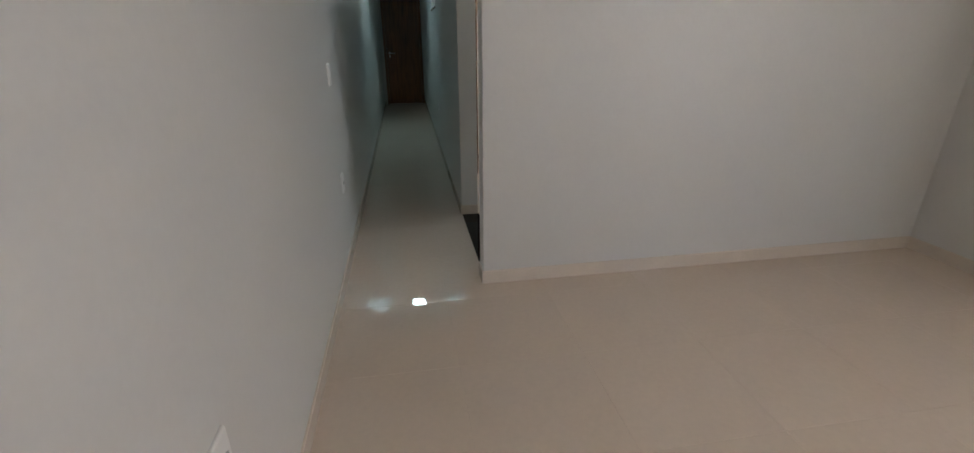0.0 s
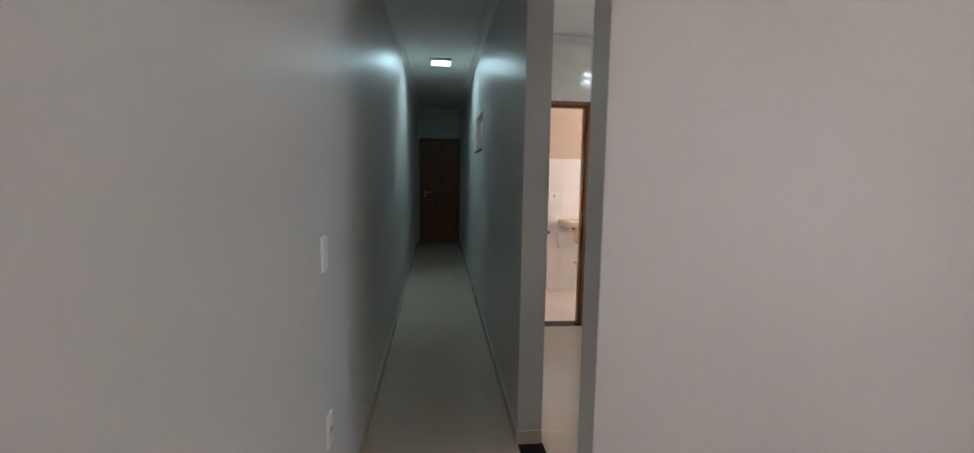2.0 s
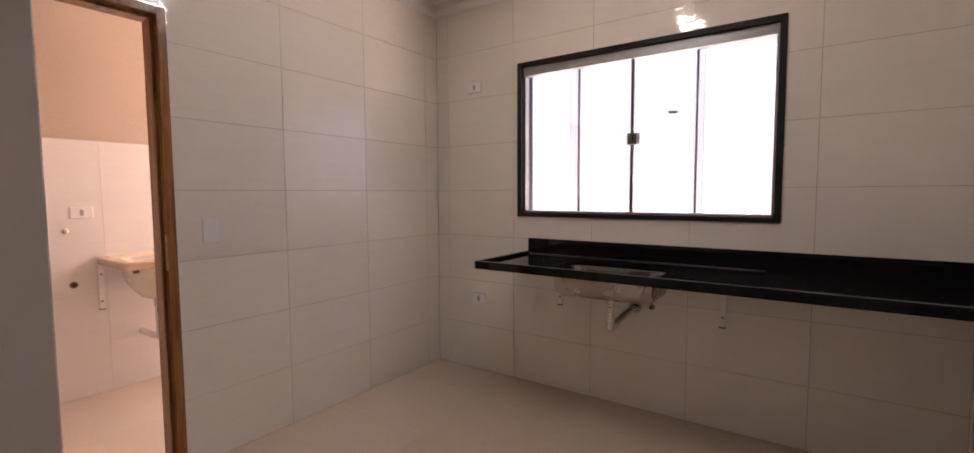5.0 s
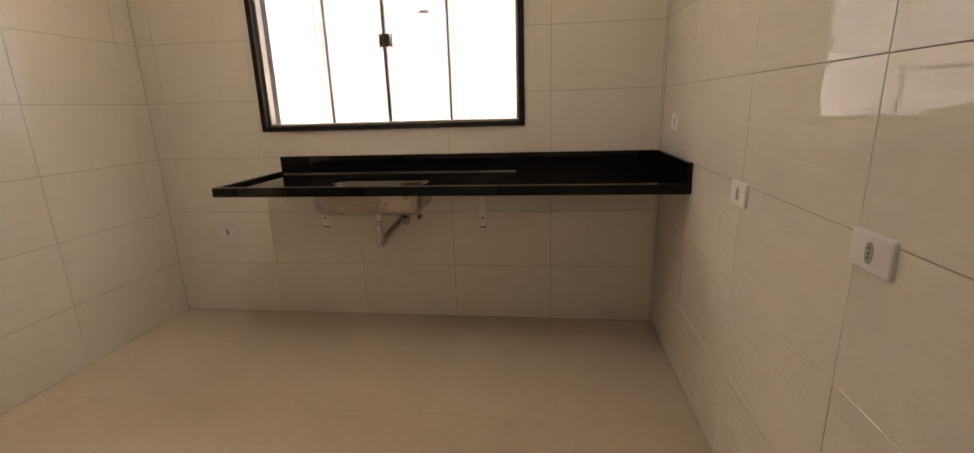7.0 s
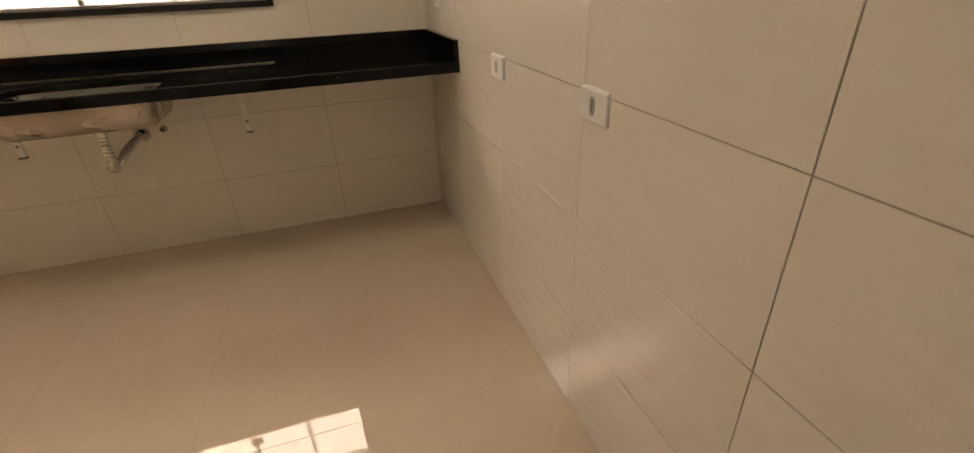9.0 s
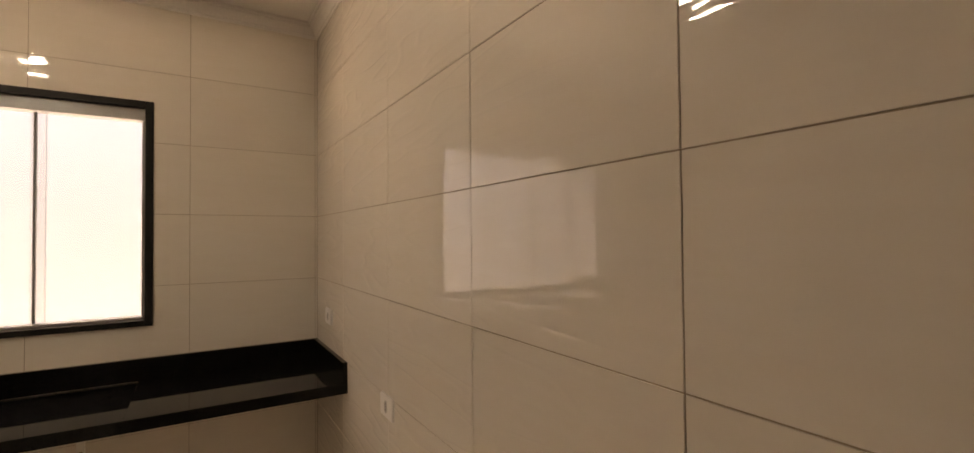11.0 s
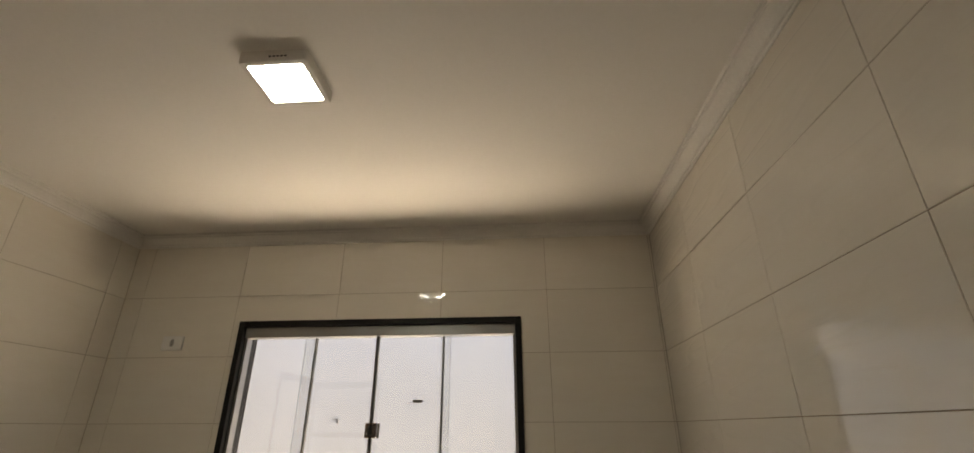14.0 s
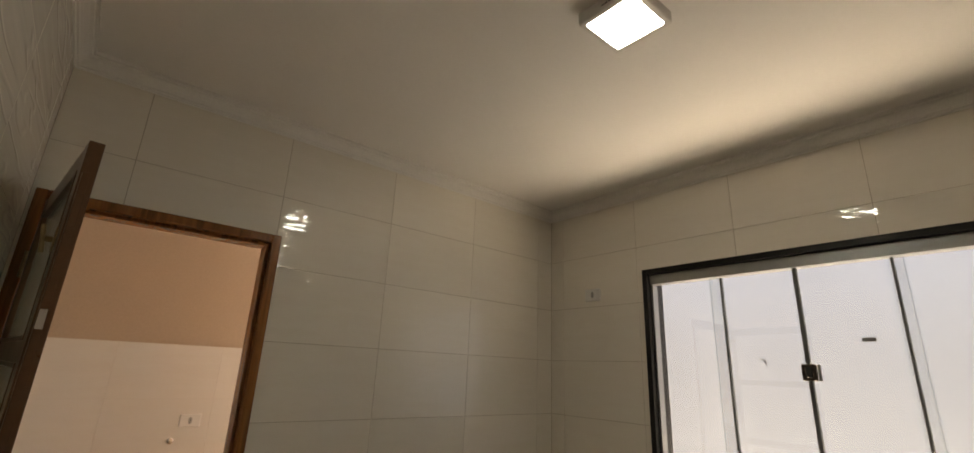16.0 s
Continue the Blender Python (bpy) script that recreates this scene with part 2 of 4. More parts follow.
FLOOR_TILE = surface("polished_beige_porcelain", (0.65, 0.535, 0.435), 0.012, vary=0.02, scale=2.2, grain=0.02, grain_scale=40,
                     bump=0.05, bump_scale=5, bump_depth=0.0006, piece=0.004, rough_vary=0.006, spec=0.85)
PALE_GROUT = surface("pale_grout", (0.66, 0.62, 0.57), 0.85, vary=0.1, scale=9, grain=0.08)
FLOOR_GROUT = surface("beige_floor_grout", (0.56, 0.46, 0.37), 0.6, vary=0.12, scale=8, grain=0.08)
BASEBOARD = surface("beige_porcelain_baseboard", (0.66, 0.57, 0.49), 0.08, vary=0.04, scale=4, grain=0.02)
GRANITE = granite_material("black_granite")
WOOD = wood_material("varnished_red_brown_wood", (0.30, 0.115, 0.035), 0.25)
DARK_WOOD = wood_material("dark_brown_wood", (0.20, 0.066, 0.016), 0.45)
LEAF_BROWN = surface("dark_brown_enamel", (0.15, 0.066, 0.028), 0.32, vary=0.1, scale=8, grain=0.06)
BLACK_ALU = surface("black_window_aluminium", (0.010, 0.009, 0.009), 0.42, vary=0.1, grain=0.05, spec=0.25)
GREY_ALU = surface("grey_anodised_aluminium", (0.36, 0.36, 0.35), 0.4, metal=0.75, vary=0.05, stretch=(1, 1, 8))
SEAL = surface("dark_grey_rubber_seal", (0.12, 0.125, 0.125), 0.5, vary=0.1)
STEEL = surface("brushed_stainless_steel", (0.46, 0.42, 0.385), 0.27, metal=1.0, vary=0.05, scale=5, stretch=(6, 1, 1),
                bump=0.04, bump_scale=30, bump_depth=0.0004)
# base darkened to carry the dark reflections inside the sink bowl
POLISHED_STEEL = surface("polished_stainless_steel", (0.30, 0.295, 0.285), 0.06, metal=1.0, vary=0.05, scale=5, bump=0.2, bump_scale=18, bump_depth=0.0006)
CHROME = surface("chrome", (0.72, 0.71, 0.69), 0.1, metal=1.0, vary=0.04)
PLASTIC = surface("white_plastic", (0.76, 0.75, 0.735), 0.3, vary=0.015, grain=0.01)
PLASTIC_GREY = surface("pale_grey_plastic", (0.36, 0.355, 0.35), 0.35, vary=0.03)
# near-black: colours small dark parts and paints the shade inside holes
NEAR_BLACK = surface("dark_socket_recess", (0.05, 0.045, 0.04), 0.6)
LAMP_BODY = surface("white_lamp_body", (0.72, 0.70, 0.67), 0.4, vary=0.03)
WHITE_ENAMEL = surface("white_enamelled_iron", (0.82, 0.81, 0.78), 0.35, vary=0.06, scale=20, grain=0.05)
BRASS = surface("dull_brass", (0.34, 0.24, 0.13), 0.38, metal=0.9, vary=0.2, scale=40)
MARBLE = surface("beige_synthetic_marble", (0.72, 0.56, 0.38), 0.22, vary=0.08, scale=7, stretch=(1, 1, 2.5), grain=0.03)
MARBLE_BOWL = surface("cream_synthetic_marble", (0.74, 0.68, 0.58), 0.25, vary=0.05, scale=6, grain=0.03)
# white wall's colour darkened so the sunlit yard doesn't burn out in the window
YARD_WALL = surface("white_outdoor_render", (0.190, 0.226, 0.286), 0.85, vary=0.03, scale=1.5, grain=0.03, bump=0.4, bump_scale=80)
# low band, paler than the wall above it
YARD_DADO = surface("pale_grey_damp_render", (0.33, 0.34, 0.37), 0.85, vary=0.08, scale=2, grain=0.04, bump=0.4, bump_scale=80)
CONCRETE = surface("light_yard_concrete", (0.62, 0.61, 0.59), 0.85, vary=0.08, scale=1.2, grain=0.08, grain_scale=50, bump=0.5, bump_scale=70)
ROOF = surface("grey_roof_slab", (0.35, 0.34, 0.33), 0.85, vary=0.1, scale=2)
KITCHEN_GLOW = glow_material("kitchen_led_diffuser", (0.66, 0.86, 1.0), 5.2)
CORRIDOR_GLOW = glow_material("corridor_led_diffuser", (0.54, 0.87, 1.0), 5.1)
STICKER = surface("faded_grey_sticker", (0.30, 0.30, 0.30), 0.6, vary=0.1, scale=40)
LOCK_BROWN = surface("smoky_brown_plastic", (0.10, 0.075, 0.062), 0.22, vary=0.3, scale=60)
CLEAR_GLASS = glass_material("clear_glass", (0.95, 0.96, 0.96))
EDGE_GLASS = glass_material("overlapping_glass_strip", (0.86, 0.9, 0.9))
FROSTED_GLASS = glass_material("frosted_green_grey_glass", (0.88, 0.95, 0.90), 0.2, 0.75)
WHITE_FROST = glass_material("frosted_white_glass", (0.95, 0.96, 0.96), 0.2, 0.6)


# ---- mesh helpers ----
def mesh_of(name, bm, material, smooth=False):
    bmesh.ops.recalc_face_normals(bm, faces=bm.faces)
    me = bpy.data.meshes.new(name)
    bm.to_mesh(me)
    bm.free()
    me.materials.append(material)
    if smooth:
        for p in me.polygons:
            p.use_smooth = True
        me.set_sharp_from_angle(angle=radians(40))
    return me


def part(name, bm, material, parent=None, label="", smooth=False):
    """Link a bmesh as one mesh object under a thing or a part."""
    ob = new(name, mesh_of(name, bm, material, smooth))
    if parent is not None:
        ob.parent = parent
        ob.matrix_parent_inverse = world_of(parent).inverted()
    if label:
        tagged(ob, label)
    return ob


def world_of(ob):
    m = ob.matrix_basis.copy()
    while ob.parent is not None:
        m = ob.parent.matrix_basis @ ob.matrix_parent_inverse @ m
        ob = ob.parent
    return m


def thing(name, at, label, category, group="", kind=""):
    ob = new(name)
    ob.empty_display_size = 0.05
    ob.location = at
    return tagged(ob, label, category, group, kind)


def box(bm, x0, x1, y0, y1, z0, z1, bevel=0.0, segments=1):
    g = bmesh.ops.create_cube(bm, size=1.0, matrix=Matrix.LocRotScale(((x0 + x1) / 2, (y0 + y1) / 2, (z0 + z1) / 2), None, (x1 - x0, y1 - y0, z1 - z0)))
    if bevel:
        edges = {e for v in g["verts"] for e in v.link_edges}
        bmesh.ops.bevel(bm, geom=list(edges), offset=bevel, segments=segments, affect="EDGES", profile=0.5)
    return bm


def a_box(*args, **kw):
    return box(bmesh.new(), *args, **kw)


def prism(points, z0, z1, bm=None):
    bm = bm or bmesh.new()
    low = [bm.verts.new((x, y, z0)) for x, y in points]
    high = [bm.verts.new((x, y, z1)) for x, y in points]
    bm.faces.new(low[::-1])
    bm.faces.new(high)
    for i in range(len(points)):
        k = (i + 1) % len(points)
        bm.faces.new((low[i], low[k], high[k], high[i]))
    return bm


def tube(bm, points, radius, seg=14, ends=True):
    """A round tube along points; radius is a number or one per point."""
    pts = [Vector(p) for p in points]
    radii = radius if isinstance(radius, (list, tuple)) else [radius] * len(pts)
    rings, side = [], None
    for i, p in enumerate(pts):
        d = (pts[min(i + 1, len(pts) - 1)] - pts[max(i - 1, 0)]).normalized()
        if side is None:
            side = d.orthogonal().normalized()
        side = (side - d * side.dot(d)).normalized()
        other = d.cross(side)
        rings.append([bm.verts.new(p + radii[i] * (math.cos(a) * side + math.sin(a) * other))
                      for a in [2 * math.pi * k / seg for k in range(seg)]])
    return loft(bm, rings, ends)


def loft(bm, rings, ends=True):
    for a, b in zip(rings, rings[1:]):
        for i in range(len(a)):
            k = (i + 1) % len(a)
            bm.faces.new((a[i], a[k], b[k], b[i]))
    if ends:
        bm.faces.new(rings[0][::-1])
        bm.faces.new(rings[-1])
    return bm


def rounded_ring(x0, x1, y0, y1, r, corner=6):
    """Points of a rounded rectangle, the same number for any radius."""
    out = []
    for cx, cy, a0 in ((x1 - r, y1 - r, 0), (x0 + r, y1 - r, 90), (x0 + r, y0 + r, 180), (x1 - r, y0 + r, 270)):
        for i in range(corner + 1):
            a = radians(a0 + 90 * i / corner)
            out.append((cx + r * math.cos(a), cy + r * math.sin(a)))
    return out


def ring3(bm, pts, z):
    return [bm.verts.new((x, y, z)) for x, y in pts]


def offset_line(points, d, closed):
    """The polyline moved d to its left, mitred."""
    out, count = [], len(points)
    for i in range(count):
        p = Vector(points[i])
        a = Vector(points[i - 1]) if (closed or i) else None
        b = Vector(points[(i + 1) % count]) if (closed or i < count - 1) else None
        normals = []
        if a is not None:
            u = (p - a).normalized()
            normals.append(Vector((-u.y, u.x)))
        if b is not None:
            u = (b - p).normalized()
            normals.append(Vector((-u.y, u.x)))
        if len(normals) == 2:
            m = (normals[0] + normals[1])
            m = m / max(0.2, m.dot(normals[0]))
        else:
            m = normals[0]
        out.append(p + m * d)
    return out


def moulding(points, profile, closed=False):
    """Sweep a profile of (distance from the wall, height) along a floor-plan line, the room on its left."""
    bm = bmesh.new()
    rows = [[bm.verts.new((q.x, q.y, z)) for q in offset_line(points, d, closed)] for d, z in profile]
    count = len(points)
    for a, b in zip(rows, rows[1:]):
        for i in range(count if closed else count - 1):
            k = (i + 1) % count
            bm.faces.new((a[i], a[k], b[k], b[i]))
    if not closed:
        for i in (0, count - 1):
            bm.faces.new([r[i] for r in rows])
    return bm


def cells(xs, ys, zs, holes=(), warp=None):
    """One closed shell from a grid of blocks with some (i, j, k) left out."""
    full = {(i, j, k) for i in range(len(xs) - 1) for j in range(len(ys) - 1) for k in range(len(zs) - 1)} - set(holes)
    bm, made = bmesh.new(), {}

    def vert(i, j, k):
        if (i, j, k) not in made:
            p = (xs[i], ys[j], zs[k])
            made[i, j, k] = bm.verts.new(warp(*p) if warp else p)
        return made[i, j, k]

    for i, j, k in full:
        for axis in range(3):
            for side in (0, 1):
                step = [0, 0, 0]
                step[axis] = 1 if side else -1
                if (i + step[0], j + step[1], k + step[2]) in full:
                    continue
                u, v = [a for a in range(3) if a != axis]
                corner = []
                for du, dv in ((0, 0), (1, 0), (1, 1), (0, 1)):
                    c = [i, j, k]
                    c[axis] += side
                    c[u] += du
                    c[v] += dv
                    corner.append(vert(*c))
                bm.faces.new(corner)
    return bm


# ---- plan ----
LX = 0.008                    # left wall's face
WX0, WX1 = 0.815, 0.862       # corridor's other wall at its open end and at its far end
FAR = 7.255                   # corridor's end wall
KX0, KX1 = 0.945, 3.590       # kitchen's tile faces
KY0, KY1 = -1.012, 1.923
LIV_Y, LIV_X, BACK = -1.174, 3.715, -6.5
LAU_Y0, LAU_Y1 = 2.060, 3.342
CEIL, KCEIL = 2.70, 2.640
ROW, COL = 0.325, 0.5635
WIN = (-0.297, 1.214, 1.124, 2.133)      # kitchen window: y, y, z, z
DOOR = (0.957, 1.786, 0.0, 2.088)        # laundry doorway: x, x, z, z
HIGH = (2.33, 3.14, 1.655, 2.045)        # high window between corridor and laundry: y, y, z, z
BED = 0.010


def corridor_x(y):
    return WX0 + (WX1 - WX0) * max(0.0, y) / FAR


# ---- structure ----
def wall(name, bm, label, material=PAINT):
    return tagged(part(name, bm, material), label, "wall", kind="structure")


wall("wall_left", a_box(LX - 0.15, LX, BACK - 0.15, FAR + 0.15, -0.1, 2.82), "long pale grey satin-painted wall of living room and corridor")
wall("wall_corridor_end", a_box(LX, 0.905, FAR, FAR + 0.15, 2.12, 2.82), "pale grey painted wall above the corridor's end door")
wall("wall_behind_end_door", a_box(LX, 0.905, FAR + 0.06, FAR + 0.15, -0.1, 2.12), "plain wall closing the corridor behind its door")
wall("wall_corridor_end_cheek", a_box(LX, 0.048, FAR, FAR + 0.06, -0.1, 2.12), "narrow painted cheek beside the end door")
wall("wall_corridor_end_cheek_far", a_box(0.852, 0.905, FAR, FAR + 0.06, -0.1, 2.12), "narrow painted cheek beside the end door")

y0, y1, z0, z1 = HIGH
back = KX0 - BED
bm = cells([0, 1], [0.0, y0, y1, FAR + 0.15], [-0.1, z0, z1, 2.82], [(0, 1, 1)],
           lambda x, y, z: (back if x else corridor_x(y), y, z))
wall_corridor = wall("wall_corridor", bm, "pale grey satin-painted corridor wall with a small high window")
part("plaster_edge", a_box(WX0 + 0.001, KX0 + 0.0005, -0.003, 0.0025, 0.0, 2.46, bevel=0.0012), PAINT, wall_corridor)
wall_living = wall("wall_living", a_box(0.8065, LIV_X, LIV_Y, KY0 - 0.034, -0.1, 2.82), "pale grey painted living room wall ending at the corridor")
part("plaster_edge", a_box(0.8035, 0.8065, LIV_Y + 0.0005, KY0 - 0.0335, 0.0, 2.46, bevel=0.0012), PAINT, wall_living)
part("plaster_edge", a_box(0.825, 0.8275, KY0 - 0.0335, KY0 + 0.0005, 0.0, 2.46, bevel=0.0008), PAINT, wall_living)
bm = cells([LIV_X, LIV_X + 0.15], [BACK - 0.15, -6.05, -3.75, KY0 - 0.034], [-0.1, 0.25, 2.25, 2.82], [(0, 1, 1)])
wall("wall_living_side", bm, "pale grey painted side wall of the living room with an added opening")
wall("wall_living_back", a_box(LX, LIV_X, BACK - 0.15, BACK, -0.1, 2.82), "pale grey painted back wall of the living room")
bm = bmesh.new()
box(bm, WX0, KX0, KY0 - 0.034, 0.0, 2.46, 2.82)
wall("wall_kitchen_header", bm, "painted wall band above the kitchen opening")

# kitchen's window wall, the wall to the laundry
OUT = 3.745
wy0, wy1, wz0, wz1 = WIN
bm = cells([KX1 + BED, OUT], [KY0 - BED, wy0, wy1, LAU_Y0], [-0.1, wz0, wz1, 2.82], [(0, 1, 1)])
wall_window = wall("wall_kitchen_window", bm, "cream tiled kitchen wall with a wide window")
dx0, dx1, dz0, dz1 = DOOR
bm = cells([KX0 - BED, dx0, dx1, KX1 + BED], [KY1 + BED, LAU_Y0], [-0.1, dz1, 2.82], [(1, 0, 0)])
wall_laundry = wall("wall_kitchen_laundry", bm, "cream tiled kitchen wall with a doorway to the laundry", LAUNDRY_PAINT)
wall_right = wall("wall_kitchen_side", a_box(0.828, KX1 + BED, KY0 - 0.0335, KY0 - 0.002, -0.1, 2.66), "cream tiled kitchen wall backing onto the living room", GROUT)
wall_inner = wall("wall_kitchen_inner", a_box(KX0 - BED + 0.001, KX0 - 0.002, 0.003, KY1, -0.1, 2.66), "cream tiled kitchen wall backing onto the corridor", GROUT)
# laundry
wall_far = wall("wall_laundry_far", a_box(0.928, OUT, LAU_Y1 + BED, LAU_Y1 + 0.16, -0.1, 2.82), "laundry wall, white tiles below and peach paint above", LAUNDRY_PAINT)
wall("wall_laundry_end", a_box(OUT - 0.12, OUT, LAU_Y0, LAU_Y1 + BED, 2.45, 2.82), "painted lintel over the laundry's unseen, added opening", LAUNDRY_PAINT)
wall("wall_laundry_parapet", a_box(OUT - 0.12, OUT, LAU_Y0, LAU_Y1 + BED, -0.1, 0.62), "low parapet under the laundry's unseen, added opening", LAUNDRY_PAINT)

for name, args, label, material in (
        ("ceiling_living", (LX, LIV_X, BACK, LIV_Y, CEIL, 2.82), "white plaster living room ceiling", CEILING_PAINT),
        ("ceiling_corridor", (LX, 0.93, LIV_Y, FAR + 0.1, CEIL, 2.815), "white plaster corridor ceiling", CEILING_PAINT),
        ("ceiling_kitchen", (0.935, KX1 + 0.006, KY0 - 0.006, KY1 + 0.006, KCEIL, 2.81), "white matt plaster kitchen ceiling", CEILING_PAINT),
        ("ceiling_laundry", (0.928, OUT - 0.121, LAU_Y0, LAU_Y1 + BED, 2.60, 2.805), "pale plaster laundry ceiling", CEILING_PAINT),
        # unseen slab, added to keep sun and sky out of the rooms
        ("roof_slab", (LX - 0.15, OUT, BACK - 0.15, FAR + 0.15, 2.825, 2.95), "unseen grey flat roof slab over the house, added to block sunlight", ROOF)):
    tagged(part(name, a_box(*args), material), label, "roof" if "roof" in name else "ceiling", kind="structure")

# plaster cornices
CORNICE = [(0.0, -0.068), (0.005, -0.068), (0.007, -0.060), (0.013, -0.058), (0.015, -0.050), (0.022, -0.040), (0.034, -0.028),
           (0.044, -0.022), (0.046, -0.014), (0.054, -0.012), (0.056, 0.0)]
tagged(part("cornice", moulding([(KX0, KY0), (KX1, KY0), (KX1, KY1), (KX0, KY1)], [(d, KCEIL + z) for d, z in CORNICE], True), CORNICE_PAINT),
       "white stepped plaster cornice round the kitchen ceiling", "cornice", kind="structure")
tagged(part("cornice", moulding([(corridor_x(0), -1.0), (corridor_x(0), 0.0), (corridor_x(FAR), FAR), (LX, FAR), (LX, BACK)],
                                [(d, CEIL + z) for d, z in CORNICE]), CORNICE_PAINT),
       "white stepped plaster cornice along the corridor ceiling", "cornice", kind="structure")

# baseboards
BASE = [(0.0, 0.0), (0.009, 0.0), (0.009, 0.074), (0.006, 0.078), (0.0, 0.078)]
for line in ([(corridor_x(0.0) + 0.13, 0.0), (corridor_x(0.0), 0.0), (corridor_x(FAR), FAR), (0.856, FAR)][::1],
             [(LX + 0.030, FAR), (LX, FAR), (LX, BACK)],
             [(LIV_X, BACK), (LIV_X, LIV_Y), (0.8035, LIV_Y), (0.8035, KY0 - 0.034)]):
    tagged(part("baseboard", moulding(line, BASE), BASEBOARD), "low beige porcelain baseboard along the painted wall", "baseboard", kind="structure")

# floors: bed of grout, tiles as pieces further down; dark stone sills in the two doorways
floor_main = tagged(part("floor_living", a_box(LX, LIV_X, BACK, FAR + 0.1, -0.09, -0.0016), FLOOR_GROUT),
                    "polished beige porcelain floor of living room and corridor", "floor", kind="structure")
floor_kitchen = tagged(part("floor_kitchen", a_box(KX0, KX1 + 0.004, KY0 - 0.004, KY1 + 0.004, -0.088, -0.0014), FLOOR_GROUT),
                       "polished beige porcelain kitchen floor", "floor", kind="structure")
floor_laundry = tagged(part("floor_laundry", a_box(0.928, OUT - 0.12, LAU_Y0, LAU_Y1 + BED, -0.088, -0.0012), FLOOR_GROUT),
                       "polished beige porcelain laundry floor", "floor", kind="structure")
tagged(part("threshold", a_box(WX0 + 0.004, KX0 + 0.008, KY0 - 0.006, -0.002, -0.02, 0.003, bevel=0.0015), GRANITE),
       "black granite threshold strip in the kitchen opening", "threshold", kind="structure")
tagged(part("threshold", a_box(dx0 + 0.002, dx1 - 0.002, KY1 - 0.008, LAU_Y0 + 0.004, -0.02, 0.004, bevel=0.0015), GRANITE),
       "black granite threshold strip in the laundry doorway", "threshold", kind="structure")

# outside
tagged(part("ground", a_box(-300, 300, -300, 300, -0.4, -0.12), CONCRETE), "light concrete yard around the house", "ground", kind="structure")
yard = tagged(part("boundary_wall", a_box(5.20, 5.40, -16, 16, -0.12, 4.6), YARD_WALL), "tall white rendered wall across the side yard, its colour darkened", "wall", kind="structure")
part("dado", a_box(5.185, 5.20, -16, 16, -0.12, 0.95), YARD_DADO, yard, "pale grey low band")


# ---- doors and windows ----
def end_door():
    d = thing("door_1", (0.45, FAR, 0), "closed dark brown wooden door at the corridor's end", "door", kind="structure")
    for a, b in ((0.048, 0.098), (0.802, 0.852)):
        part("jamb", a_box(a, b, FAR - 0.014, FAR + 0.06, 0, 2.12, bevel=0.003), DARK_WOOD, d)
    part("head", a_box(0.0985, 0.8015, FAR - 0.014, FAR + 0.06, 2.07, 2.12, bevel=0.003), DARK_WOOD, d)
    leaf = part("leaf", a_box(0.100, 0.800, FAR + 0.006, FAR + 0.041, 0.008, 2.068, bevel=0.002), DARK_WOOD, d)
    bm = bmesh.new()
    tube(bm, [(0.165, FAR + 0.006, 1.05), (0.165, FAR - 0.002, 1.05)], 0.024, 18)
    part("rose", bm, CHROME, leaf, smooth=True)
    bm = bmesh.new()
    tube(bm, [(0.165, FAR - 0.002, 1.05), (0.165, FAR - 0.035, 1.05), (0.172, FAR - 0.046, 1.05), (0.19, FAR - 0.05, 1.05), (0.285, FAR - 0.05, 1.05)], 0.009, 12)
    part("handle", bm, CHROME, leaf, "chrome lever handle", smooth=True)
    bm = bmesh.new()
    tube(bm, [(0.165, FAR + 0.006, 0.985), (0.165, FAR - 0.003, 0.985)], 0.017, 16)
    part("keyhole", bm, CHROME, leaf, smooth=True)


end_door()


